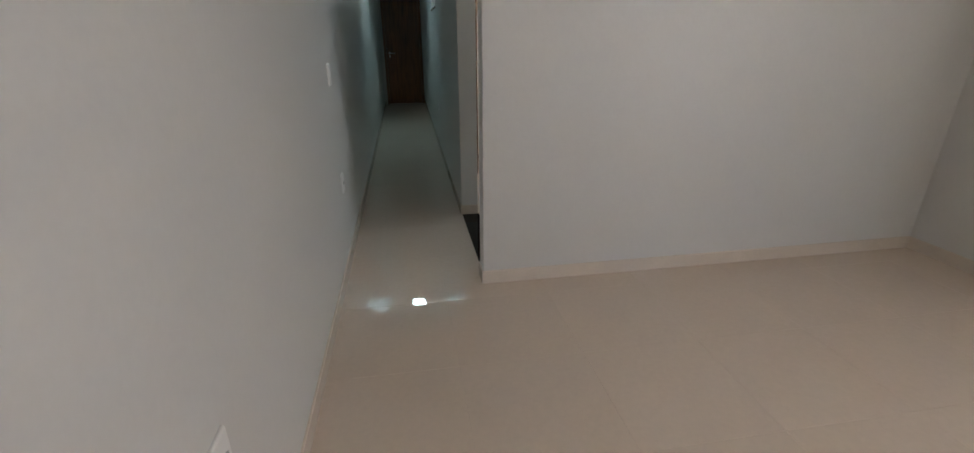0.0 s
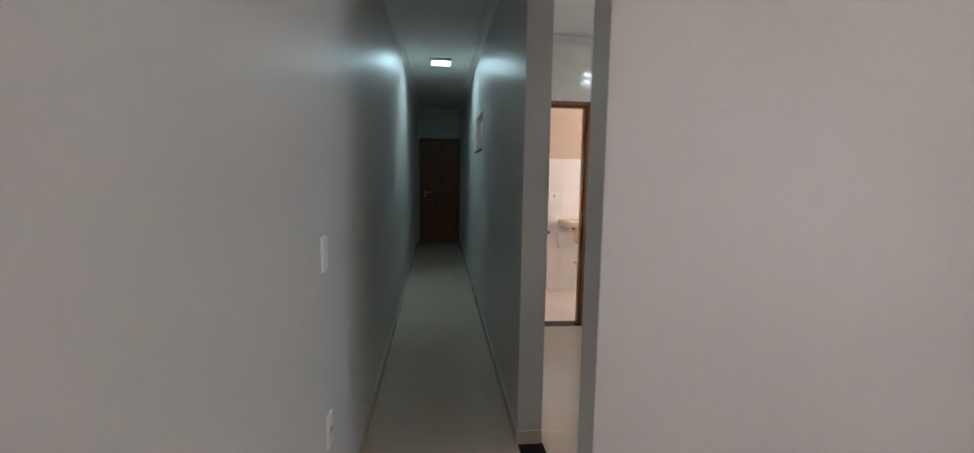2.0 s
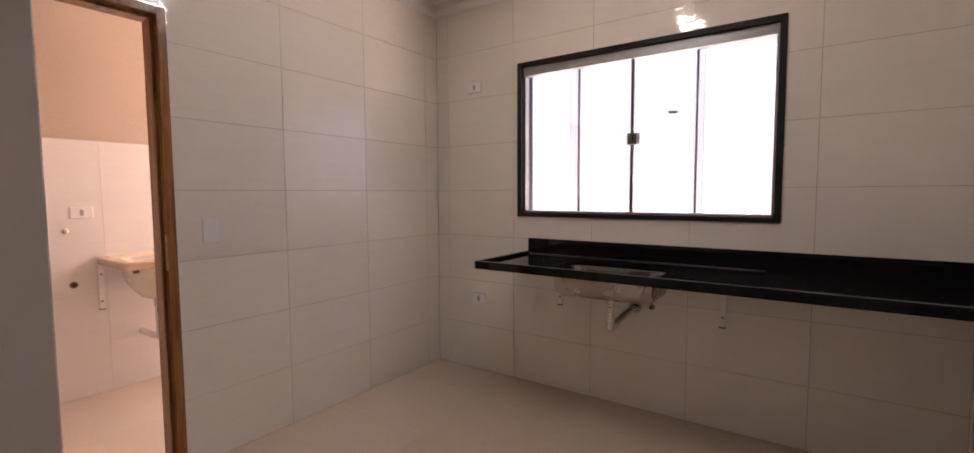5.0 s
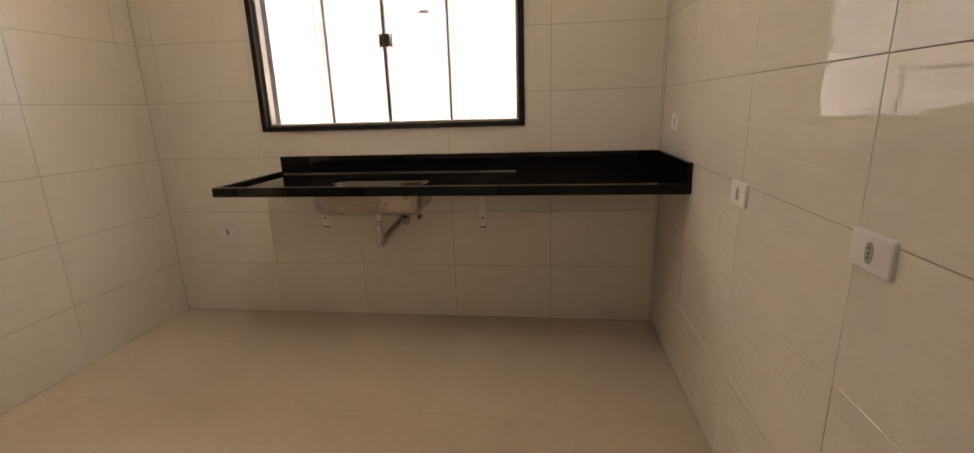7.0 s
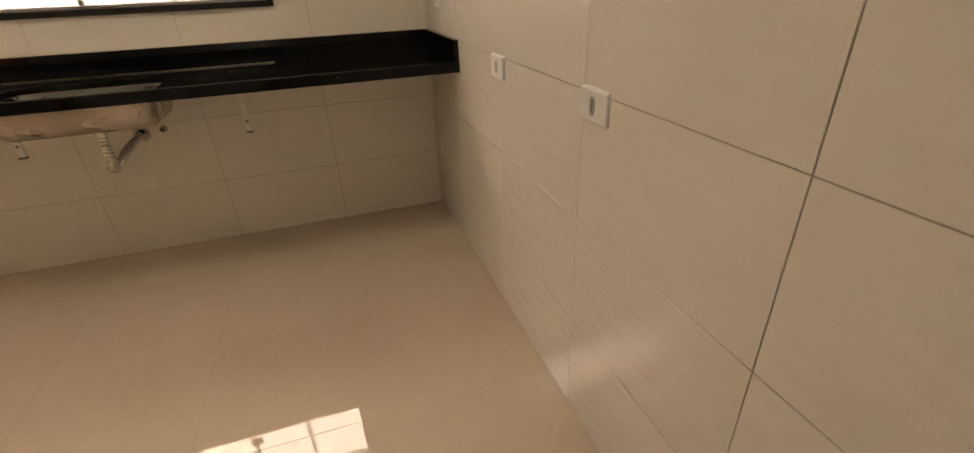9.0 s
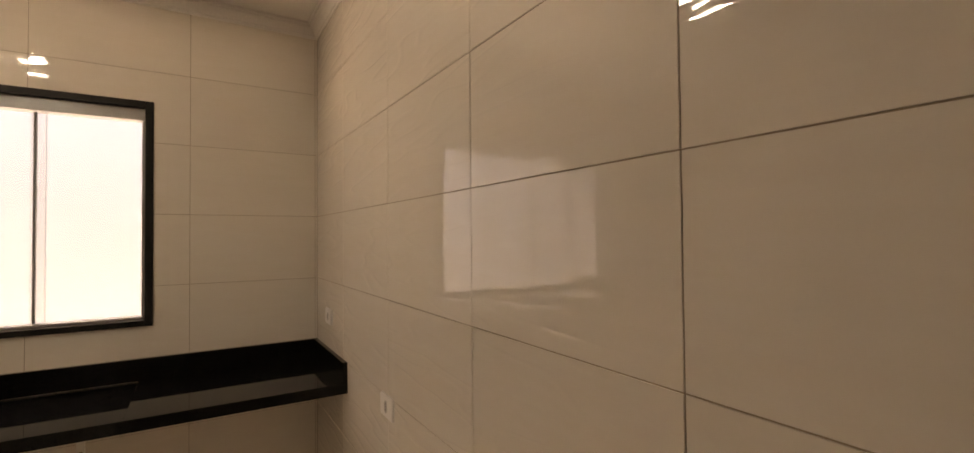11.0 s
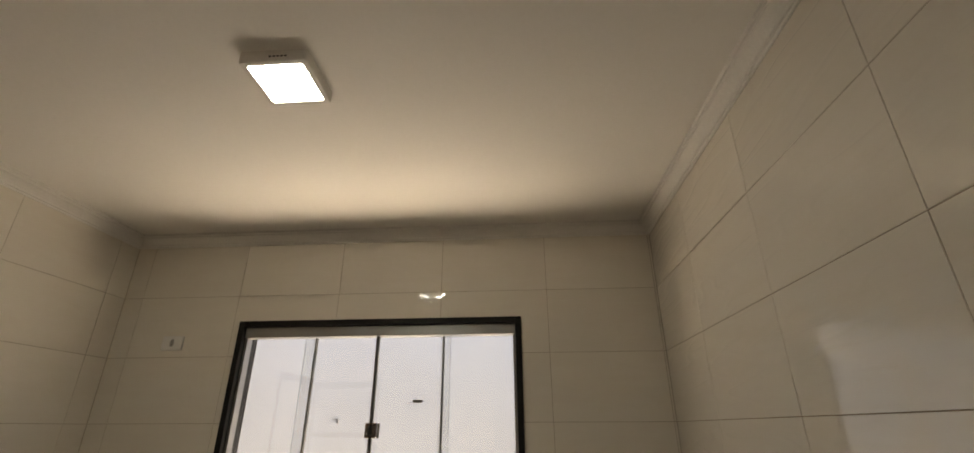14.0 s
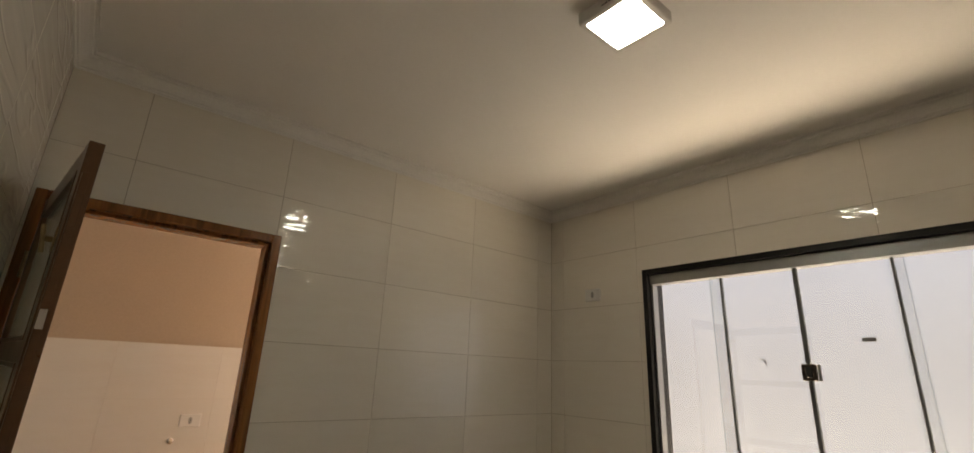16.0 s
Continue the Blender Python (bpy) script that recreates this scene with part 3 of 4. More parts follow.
def laundry_door():
    d = thing("door_2", (1.365, KY1, 0), "open brown door with frosted glass between kitchen and laundry", "door", kind="structure")
    y0, y1 = KY1 - 0.010, LAU_Y0 + 0.006
    for a, b, s in ((dx0, dx0 + 0.036, 1), (dx1 - 0.036, dx1, -1)):
        jamb = part("jamb", a_box(a, b, y0, y1, 0.004, dz1, bevel=0.003), WOOD, d)
        inner = b if s > 0 else a
        part("door_stop", a_box(min(inner, inner + s * 0.014), max(inner, inner + s * 0.014), y0 + 0.040, y1 - 0.035, 0.004, dz1 - 0.037, bevel=0.002), WOOD, jamb)
    head = part("head", a_box(dx0 + 0.0365, dx1 - 0.0365, y0, y1, dz1 - 0.036, dz1, bevel=0.003), WOOD, d)
    part("door_stop", a_box(dx0 + 0.052, dx1 - 0.052, y0 + 0.040, y1 - 0.035, dz1 - 0.050, dz1 - 0.0365, bevel=0.002), WOOD, head)
    # striker plate on the jamb
    part("strike_plate", a_box(dx1 - 0.038, dx1 - 0.0355, y0 + 0.006, y0 + 0.030, 0.94, 1.10, bevel=0.0008), BRASS, d, "dull brass strike plate")
    # the leaf, swung into the kitchen about its hinges
    hinge = Vector((dx0 + 0.036, KY1 - 0.014))
    away = Vector((0.108, -0.738)).normalized()
    turn = math.atan2(away.y, away.x)
    m = Matrix.Translation((hinge.x, hinge.y, 0)) @ Matrix.Rotation(turn, 4, "Z")
    W, T, Z0, Z1 = 0.742, 0.032, 0.012, 2.046
    leaf = thing("leaf", (0, 0, 0), "", "")
    leaf.parent, leaf.matrix_parent_inverse = d, world_of(d).inverted()

    def piece(name, args, material, bevel=0.002, label=""):
        bm = a_box(*args, bevel=bevel)
        bmesh.ops.transform(bm, matrix=m, verts=bm.verts)
        return part(name, bm, material, leaf, label)

    piece("stile", (0.0, 0.062, 0.0, T, Z0, Z1), LEAF_BROWN)
    piece("stile", (W - 0.062, W, 0.0, T, Z0, Z1), LEAF_BROWN)
    for low, high in ((Z0, 0.20), (0.985, 1.045), (1.515, 1.565), (Z1 - 0.065, Z1)):
        piece("rail", (0.0625, W - 0.0625, 0.001, T - 0.001, low, high), LEAF_BROWN)
    for low, high in ((0.20, 0.985), (1.045, 1.515), (1.565, Z1 - 0.065)):
        piece("pane", (0.058, W - 0.058, T / 2 - 0.003, T / 2 + 0.003, low - 0.004, high + 0.004), FROSTED_GLASS, 0.0)
        for a, b in ((0.0625, 0.074), (W - 0.074, W - 0.0625)):
            piece("glazing_bead", (a, b, -0.002, 0.012, low, high), LEAF_BROWN, 0.001)
        for a, b in ((low, low + 0.011), (high - 0.011, high)):
            piece("glazing_bead", (0.0745, W - 0.0745, -0.002, 0.012, a, b), LEAF_BROWN, 0.001)
    piece("rebate_strip", (W, W + 0.011, 0.004, 0.020, Z0, Z1 - 0.085), LEAF_BROWN, 0.001)
    bm = bmesh.new()
    tube(bm, [(W - 0.070, 0.0, 1.80), (W - 0.070, -0.020, 1.80)], 0.007, 10)
    tube(bm, [(W - 0.070, -0.018, 1.765), (W - 0.072, -0.022, 1.80), (W - 0.086, -0.026, 1.835)], 0.005, 10)
    box(bm, W - 0.083, W - 0.057, -0.004, 0.0, 1.77, 1.83, bevel=0.001)
    bmesh.ops.transform(bm, matrix=m, verts=bm.verts)
    part("latch", bm, BRASS, leaf, "small dull metal latch", smooth=True)
    piece("bolt_plate", (W + 0.0112, W + 0.0128, 0.005, 0.019, 1.588, 1.632), CHROME, 0.0005, "small chrome bolt plate")
    for side in (-1, 1):
        base = -0.001 if side < 0 else T + 0.001
        bm = bmesh.new()
        tube(bm, [(W - 0.034, base, 1.02), (W - 0.034, base + side * 0.035, 1.02), (W - 0.040, base + side * 0.044, 1.02), (W - 0.14, base + side * 0.046, 1.02)], 0.008, 12)
        box(bm, W - 0.052, W - 0.016, min(base, base + side * 0.004), max(base, base + side * 0.004), 0.90, 1.08, bevel=0.0015)
        bmesh.ops.transform(bm, matrix=m, verts=bm.verts)
        part("handle", bm, CHROME, leaf, "chrome lever handle", smooth=True)
    for z in (0.25, 1.05, 1.82):
        bm = bmesh.new()
        tube(bm, [(-0.004, -0.004, z - 0.045), (-0.004, -0.004, z + 0.045)], 0.006, 10)
        bmesh.ops.transform(bm, matrix=m, verts=bm.verts)
        part("hinge", bm, BRASS, leaf, smooth=True)


laundry_door()


def kitchen_window():
    w = thing("window_1", (KX1, (wy0 + wy1) / 2, wz0), "wide four-pane sliding window in a black frame", "window", kind="structure")
    f0, f1 = KX1 - 0.014, OUT - 0.01
    b = 0.030
    for name, args in (("frame_side", (f0, f1, wy0, wy0 + b, wz0, wz1)), ("frame_side", (f0, f1, wy1 - b, wy1, wz0, wz1)),
                       ("frame_head", (f0, f1, wy0 + b + 0.0005, wy1 - b - 0.0005, wz1 - b, wz1)),
                       ("frame_sill", (f0, f1, wy0 + b + 0.0005, wy1 - b - 0.0005, wz0, wz0 + 0.026))):
        part(name, a_box(*args, bevel=0.002), BLACK_ALU, w)
    iy0, iy1, iz0, iz1 = wy0 + b, wy1 - b, wz0 + 0.026, wz1 - b
    part("top_track", a_box(KX1 + 0.010, KX1 + 0.072, iy0 + 0.001, iy1 - 0.001, iz1 - 0.055, iz1 - 0.001, bevel=0.002), GREY_ALU, w, "grey aluminium sliding track")
    part("bottom_track", a_box(KX1 + 0.018, KX1 + 0.072, iy0 + 0.001, iy1 - 0.001, iz0 + 0.0005, iz0 + 0.013, bevel=0.002), GREY_ALU, w, "grey aluminium sliding track")
    for a, c in ((iy0 + 0.001, iy0 + 0.014), (iy1 - 0.014, iy1 - 0.001)):
        part("side_channel", a_box(KX1 + 0.020, KX1 + 0.070, a, c, iz0 + 0.014, iz1 - 0.056, bevel=0.001), GREY_ALU, w)
    g0, g1 = iz0 + 0.008, iz1 - 0.040
    m1, m2, m3 = 0.803, 0.459, 0.115
    outer, inner = KX1 + 0.056, KX1 + 0.036
    for name, x, a, c in (("pane", outer, m1 - 0.012, iy1 - 0.006), ("pane", outer, iy0 + 0.006, m3 + 0.012),
                          ("pane", inner, m2 + 0.004, m1 + 0.048), ("pane", inner, m3 - 0.042, m2 - 0.004)):
        p = part(name, a_box(x - 0.004, x + 0.004, a, c, g0, g1), CLEAR_GLASS, w, "clear tempered glass pane")
        p.visible_shadow = False
    for y, half in ((m1 - 0.001, 0.005), (m3 - 0.003, 0.005), (m2, 0.0085)):
        x = outer if half < 0.006 else inner
        part("edge_profile", a_box(x - 0.009, x + 0.009, y - half, y + half, g0 + 0.004, g1 - 0.001, bevel=0.001), SEAL, w, "slim dark grey edge profile")
    for y in (m1 + 0.048, m3 - 0.042):
        part("glass_edge", a_box(inner - 0.0045, inner + 0.0045, y - 0.0012, y + 0.0012, g0 + 0.004, g1 - 0.001), EDGE_GLASS, w)
    lock = part("lock", a_box(inner - 0.022, inner - 0.005, m2 - 0.032, m2 + 0.026, 1.555, 1.625, bevel=0.006, segments=2), LOCK_BROWN, w, "small smoky brown plastic centre lock")
    part("lock_knob", a_box(inner - 0.030, inner - 0.0225, m2 - 0.016, m2 + 0.008, 1.568, 1.612, bevel=0.003), NEAR_BLACK, lock)
    part("lock_plate", a_box(inner - 0.012, inner - 0.0055, m2 - 0.046, m2 - 0.0325, 1.556, 1.624, bevel=0.003), PLASTIC_GREY, lock)
    # maker's sticker and scraps of tape left on the glass
    part("sticker", a_box(inner - 0.0052, inner - 0.0042, 0.208, 0.255, 1.716, 1.732), STICKER, w, "small grey sticker left on the glass")
    part("sticker_scrap", a_box(inner - 0.0052, inner - 0.0042, 0.267, 0.283, 1.712, 1.716), STICKER, w)
    for a, c, low, high in ((0.625, 0.655, 1.640, 1.644), (0.633, 0.637, 1.626, 1.640), (0.626, 0.630, 1.618, 1.638)):
        part("tape_scrap", a_box(inner - 0.0052, inner - 0.0042, a, c, low, high), STICKER, w)


kitchen_window()


def high_window():
    y0, y1, z0, z1 = HIGH
    w = thing("window_2", (0.87, (y0 + y1) / 2, z0), "small high frosted window between corridor and laundry", "window", kind="structure")
    x = 0.890
    for name, args in (("frame_side", (x, x + 0.035, y0, y0 + 0.028, z0 + 0.0205, z1)), ("frame_side", (x, x + 0.035, y1 - 0.028, y1, z0 + 0.0205, z1)),
                       ("frame_head", (x, x + 0.035, y0 + 0.0285, y1 - 0.0285, z1 - 0.028, z1)), ("frame_foot", (x, x + 0.035, y0 + 0.0285, y1 - 0.0285, z0 + 0.0205, z0 + 0.048))):
        part(name, a_box(*args, bevel=0.002), PLASTIC, w)
    part("window_sill", a_box(corridor_x(y0) - 0.006, 0.930, y0 + 0.001, y1 - 0.001, z0 + 0.0005, z0 + 0.020, bevel=0.001), GRANITE, w, "thin black granite sill")
    p = part("pane", a_box(x + 0.014, x + 0.020, y0 + 0.022, y1 - 0.022, z0 + 0.042, z1 - 0.022), WHITE_FROST, w, "frosted white glass pane")
    p.visible_shadow = False
    part("mullion", a_box(x + 0.004, x + 0.030, (y0 + y1) / 2 - 0.012, (y0 + y1) / 2 + 0.012, z0 + 0.0485, z1 - 0.0285, bevel=0.001), PLASTIC, w)


high_window()

# unseen side window added round the fill lamp, beside and behind the walk's start
gw = thing("window_3", (LIV_X, -4.90, 0.25), "unseen wide window in a black frame, added round a fill lamp", "window", kind="structure")
for a, b, low, high in ((-6.05, -6.01, 0.25, 2.25), (-3.79, -3.75, 0.25, 2.25), (-6.0095, -3.7905, 2.21, 2.25), (-6.0095, -3.7905, 0.25, 0.29)):
    part("frame", a_box(LIV_X + 0.01, LIV_X + 0.05, a, b, low, high, bevel=0.002), BLACK_ALU, gw)


# ---- lamps ----
def square_lamp(name, cx, cy, top, size, depth, glow, label):
    t = thing(name, (cx, cy, top), label, "ceiling lamp")
    h = size / 2
    bm = bmesh.new()
    rings = [rounded_ring(cx - r, cx + r, cy - r, cy + r, 0.010) for r in (h, h, h - 0.003, h - 0.017, h - 0.018)]
    loft(bm, [ring3(bm, q, z) for q, z in zip(rings, (top + 0.004, top - depth + 0.004, top - depth, top - depth, top - depth + 0.003))], False)
    part("housing", bm, LAMP_BODY, t, "white plastic housing")
    part("diffuser", a_box(cx - h + 0.0185, cx + h - 0.0185, cy - h + 0.0185, cy + h - 0.0185, top - depth + 0.0015, top - depth + 0.006), glow, t, "lit white diffuser")
    # dark strips painted as the shade inside vent slots
    for i in range(5):
        y = cy - 0.045 + i * 0.012
        part("vent_slot", a_box(cx - h - 0.0008, cx - h + 0.002, y, y + 0.007, top - depth + 0.014, top - depth + 0.020), NEAR_BLACK, t)
    return t


square_lamp("ceiling_lamp", 2.284, 0.417, KCEIL - 0.0005, 0.208, 0.040, KITCHEN_GLOW, "square white surface LED lamp lit on the kitchen ceiling")
square_lamp("ceiling_lamp", 0.432, 3.22, CEIL - 0.0005, 0.232, 0.034, CORRIDOR_GLOW, "square white surface LED lamp lit on the corridor ceiling")


# ---- sockets and switches ----
def hexagon(bm, w, h, y0, y1):
    pts = [(-w / 2, -h / 4), (0 - w / 4, -h / 2), (w / 4, -h / 2), (w / 2, -h / 4), (w / 2, h / 4), (w / 4, h / 2), (-w / 4, h / 2), (-w / 2, h / 4)]
    a = [bm.verts.new((x, y0, z)) for x, z in pts]
    b = [bm.verts.new((x, y1, z)) for x, z in pts]
    return loft(bm, [a, b])


def plate(bm, w, h):
    rings = []
    for r, y in ((0.0, 0.0), (0.0, -0.004), (0.0022, -0.0075), (0.006, -0.009)):
        rings.append([bm.verts.new((x, y, z)) for x, z in rounded_ring(-w / 2 + r, w / 2 - r, -h / 2 + r, h / 2 - r, 0.007)])
    return loft(bm, rings)


def wall_socket():
    t = thing("wall_socket", (0, 0, 0), "white plastic wall socket plate", "socket")
    part("cover_plate", plate(bmesh.new(), 0.118, 0.076), PLASTIC, t)
    insert = part("insert", hexagon(bmesh.new(), 0.021, 0.040, -0.0088, -0.0100), PLASTIC_GREY, t, "pale grey socket insert")
    # dark discs coloured as the shade inside pin holes
    for z in (-0.0095, 0.0, 0.0095):
        bm = bmesh.new()
        tube(bm, [(0.0, -0.0098, z), (0.0, -0.0108, z)], 0.0024, 8)
        part("pin_hole", bm, NEAR_BLACK, insert)
    return t


def light_switch():
    t = thing("light_switch", (0, 0, 0), "white plastic light switch plate", "light switch")
    part("cover_plate", plate(bmesh.new(), 0.076, 0.118), PLASTIC, t)
    part("rocker", box(bmesh.new(), -0.0115, 0.0115, -0.0118, -0.0088, -0.022, 0.022, bevel=0.0012), PLASTIC, t)
    return t


def facing(x, y, z, way, roll=0):
    """The pose of a plate on a wall whose room lies toward way (degrees about z from -y)."""
    return Matrix.Translation((x, y, z)) @ Matrix.Rotation(radians(way), 4, "Z") @ Matrix.Rotation(radians(roll), 4, "Y")


WEST, SOUTH, NORTH, EAST = -90, 0, 180, 90
first = wall_socket()
tagged(first, group="sockets on the kitchen walls")
first.matrix_basis = facing(KX1, 1.572, 2.024, WEST)
for m, label in ((facing(KX1, 1.544, 0.522, WEST), "white wall socket low on cream tiles under the window"),
                 (facing(3.319, KY0, 1.133, NORTH), "white wall socket above the worktop's end"),
                 (facing(2.512, KY0, 0.944, NORTH), "white wall socket on a tile joint beside the worktop"),
                 (facing(1.890, KY0, 0.950, NORTH), "white wall socket on a tile joint of the side wall")):
    tagged(copy_thing(first, m), label)
tagged(first, "white wall socket high on cream tiles beside the window")
other = copy_thing(first, facing(1.822, LAU_Y1, 1.172, SOUTH))
tagged(other, "white wall socket on the laundry's white tiles", group="laundry fittings")
for m, label in ((facing(LX, -0.695, 0.512, EAST, 90), "white wall socket low on the grey painted wall"),
                 (facing(LX, -2.80, 0.545, EAST, 90), "white wall socket low on the living room wall"),
                 (facing(corridor_x(2.4), 2.40, 0.545, WEST, 90), "white wall socket low in the corridor")):
    tagged(copy_thing(first, m), label, group="sockets on the painted walls")
sw = light_switch()
tagged(sw, "white light switch on cream tiles beside the laundry door", group="light switches")
sw.matrix_basis = facing(1.936, KY1, 1.112, SOUTH)
for m, label in ((facing(LX, -0.718, 1.145, EAST), "white light switch on the grey painted wall"),
                 (facing(corridor_x(6.19), 6.19, 1.12, WEST), "white light switch in the corridor beside its end door")):
    tagged(copy_thing(sw, m), label)


# ---- kitchen worktop, sink and plumbing ----
CX0, CX1 = 3.000, KX1 - 0.001
CY0, CY1 = KY0 + 0.001, 1.150
TOP, WET = 0.895, 0.878


def worktop():
    t = thing("worktop", (CX0, 0, 0.85), "black polished granite worktop cantilevered from the tiled wall", "worktop")
    # wet area with the sink's cut-out
    hole = rounded_ring(3.085, 3.455, 0.165, 0.740, 0.085)
    rim = rounded_ring(CX0 + 0.0255, CX1 - 0.001, -0.2495, CY1 - 0.0255, 0.001)
    bm = bmesh.new()
    loft(bm, [ring3(bm, hole, WET - 0.026), ring3(bm, hole, WET - 0.002), ring3(bm, rounded_ring(3.083, 3.457, 0.163, 0.742, 0.087), WET),
              ring3(bm, rim, WET), ring3(bm, rim, WET - 0.026), ring3(bm, hole, WET - 0.026)], False)
    part("wet_area", bm, GRANITE, t, "sunken black granite round the sink")
    part("dry_area", a_box(CX0 + 0.0255, CX1 - 0.001, CY0 + 0.0005, -0.250, 0.857, TOP - 0.004, bevel=0.001), GRANITE, t)
    part("front_rim", a_box(CX0, CX0 + 0.025, CY0, CY1, 0.851, TOP, bevel=0.002), GRANITE, t)
    part("end_rim", a_box(CX0 + 0.0255, CX1, CY1 - 0.025, CY1, 0.851, TOP, bevel=0.002), GRANITE, t)
    part("backsplash", a_box(CX1 - 0.020, CX1, CY0, CY1 - 0.0255, TOP - 0.010, 0.982, bevel=0.0015), GRANITE, t)
    part("side_splash", a_box(CX0 + 0.004, CX1 - 0.0205, CY0, CY0 + 0.020, TOP - 0.006, 0.982, bevel=0.0015), GRANITE, t)


worktop()


def kitchen_sink():
    t = thing("kitchen_sink", (3.262, 0.442, WET - 0.02), "brushed stainless steel undermount sink bowl", "sink")
    bm = bmesh.new()

    def ring(grow, r, z):
        return ring3(bm, rounded_ring(3.092 - grow, 3.448 + grow, 0.172 - grow, 0.733 + grow, r, 8), z)

    lip = WET - 0.027
    rings = [ring(0.012, 0.09, lip - 0.002), ring(0.012, 0.09, lip), ring(0.0, 0.08, lip), ring(-0.004, 0.08, lip - 0.010), ring(-0.010, 0.078, lip - 0.075),
             ring(-0.018, 0.072, lip - 0.098), ring(-0.035, 0.06, lip - 0.112), ring(-0.075, 0.05, lip - 0.118), ring(-0.11, 0.04, lip - 0.119)]
    inner = rings
    OUTSIDE = ((-0.075, 0.05, lip - 0.121), (-0.033, 0.06, lip - 0.115), (-0.016, 0.072, lip - 0.100), (-0.008, 0.078, lip - 0.075),
               (-0.001, 0.08, lip - 0.010), (0.012, 0.09, lip - 0.0025))
    loft(bm, inner, False)
    bm.faces.new(inner[-1])
    bowl = part("bowl", bm, POLISHED_STEEL, t, "polished steel inside of the bowl, dark reflections in its colour", smooth=True)
    bm = bmesh.new()
    outer = [ring(*q) for q in OUTSIDE]
    loft(bm, outer, False)
    bm.faces.new(outer[0][::-1])
    part("shell", bm, STEEL, t, "satin steel underside of the bowl", smooth=True)
    bm = bmesh.new()
    tube(bm, [(3.262, 0.442, lip - 0.1185), (3.262, 0.442, lip - 0.1165)], [0.044, 0.040], 24)
    strainer = part("strainer", bm, CHROME, bowl, "chrome strainer", smooth=True)
    bm = bmesh.new()
    tube(bm, [(3.262, 0.442, lip - 0.138), (3.262, 0.442, lip - 0.122)], [0.030, 0.044], 20)
    part("waste_collar", bm, STEEL, bowl, smooth=True)


kitchen_sink()


def drain_trap():
    t = thing("drain_trap", (3.262, 0.442, 0.53), "chrome corrugated flexible drain pipe under the sink", "drain pipe")
    bm = bmesh.new()
    tube(bm, [(3.262, 0.442, 0.722), (3.262, 0.442, 0.690)], [0.026, 0.022], 18)
    part("coupling", bm, CHROME, t, "dull chrome coupling nut", smooth=True)
    path = [Vector((3.262, 0.442, 0.690)), Vector((3.263, 0.443, 0.640)), Vector((3.270, 0.444, 0.585)), Vector((3.280, 0.458, 0.548)), Vector((3.312, 0.455, 0.537)),
            Vector((3.350, 0.449, 0.552)), Vector((3.40, 0.439, 0.575)), Vector((3.46, 0.427, 0.592)), Vector((3.53, 0.417, 0.605)), Vector((3.566, 0.413, 0.608))]
    fine, radii = [], []
    for a, b in zip(path, path[1:]):
        for i in range(9):
            fine.append(a.lerp(b, i / 9))
    for i in range(len(fine)):
        radii.append(0.0195 if i % 3 else 0.0155)
    bm = bmesh.new()
    tube(bm, fine, radii, 16)
    part("flexible_hose", bm, CHROME, t, smooth=True)
    bm = bmesh.new()
    tube(bm, [(3.555, 0.415, 0.607), (3.572, 0.413, 0.608), (KX1 - 0.0005, 0.412, 0.608)], [0.022, 0.034, 0.040], 22)
    part("wall_flange", bm, CHROME, t, "chrome wall flange", smooth=True)


drain_trap()
s = thing("pipe_stub", (KX1, 0.316, 0.622), "small capped brass pipe stub on the tiled wall", "pipe fitting")
bm = bmesh.new()
tube(bm, [(KX1 - 0.022, 0.316, 0.622), (KX1 - 0.0005, 0.316, 0.622)], [0.013, 0.017], 14)
part("stub", bm, BRASS, s, smooth=True)
bm = bmesh.new()
tube(bm, [(KX1 - 0.026, 0.316, 0.622), (KX1 - 0.0222, 0.316, 0.622)], 0.009, 6)
part("cap", bm, NEAR_BLACK, s)


def bracket():
    """White iron L-bracket, its leg on the wall at x = 0, its arm toward -x."""
    t = thing("shelf_bracket", (0, 0, 0), "white enamelled iron bracket under the worktop", "bracket", group="brackets under the worktop")
    part("leg", box(bmesh.new(), -0.016, -0.0005, -0.014, 0.014, -0.285, 0.0, bevel=0.001), WHITE_ENAMEL, t)
    part("arm", box(bmesh.new(), -0.42, -0.0165, -0.015, 0.015, -0.004, 0.0, bevel=0.0008), WHITE_ENAMEL, t)
    part("foot_lip", box(bmesh.new(), -0.022, -0.0005, -0.016, 0.016, -0.291, -0.2855, bevel=0.0006), NEAR_BLACK, t, "dark cut end")
    for z in (-0.235, -0.06):
        bm = bmesh.new()
        tube(bm, [(-0.0158, 0, z), (-0.0200, 0, z)], [0.0075, 0.005], 10)
        part("screw", bm, BRASS, t)
    return t


br = bracket()
br.matrix_basis = Matrix.Translation((KX1, -0.053, 0.8505))
copy_thing(br, Matrix.Translation((KX1, 0.892, 0.8505)))


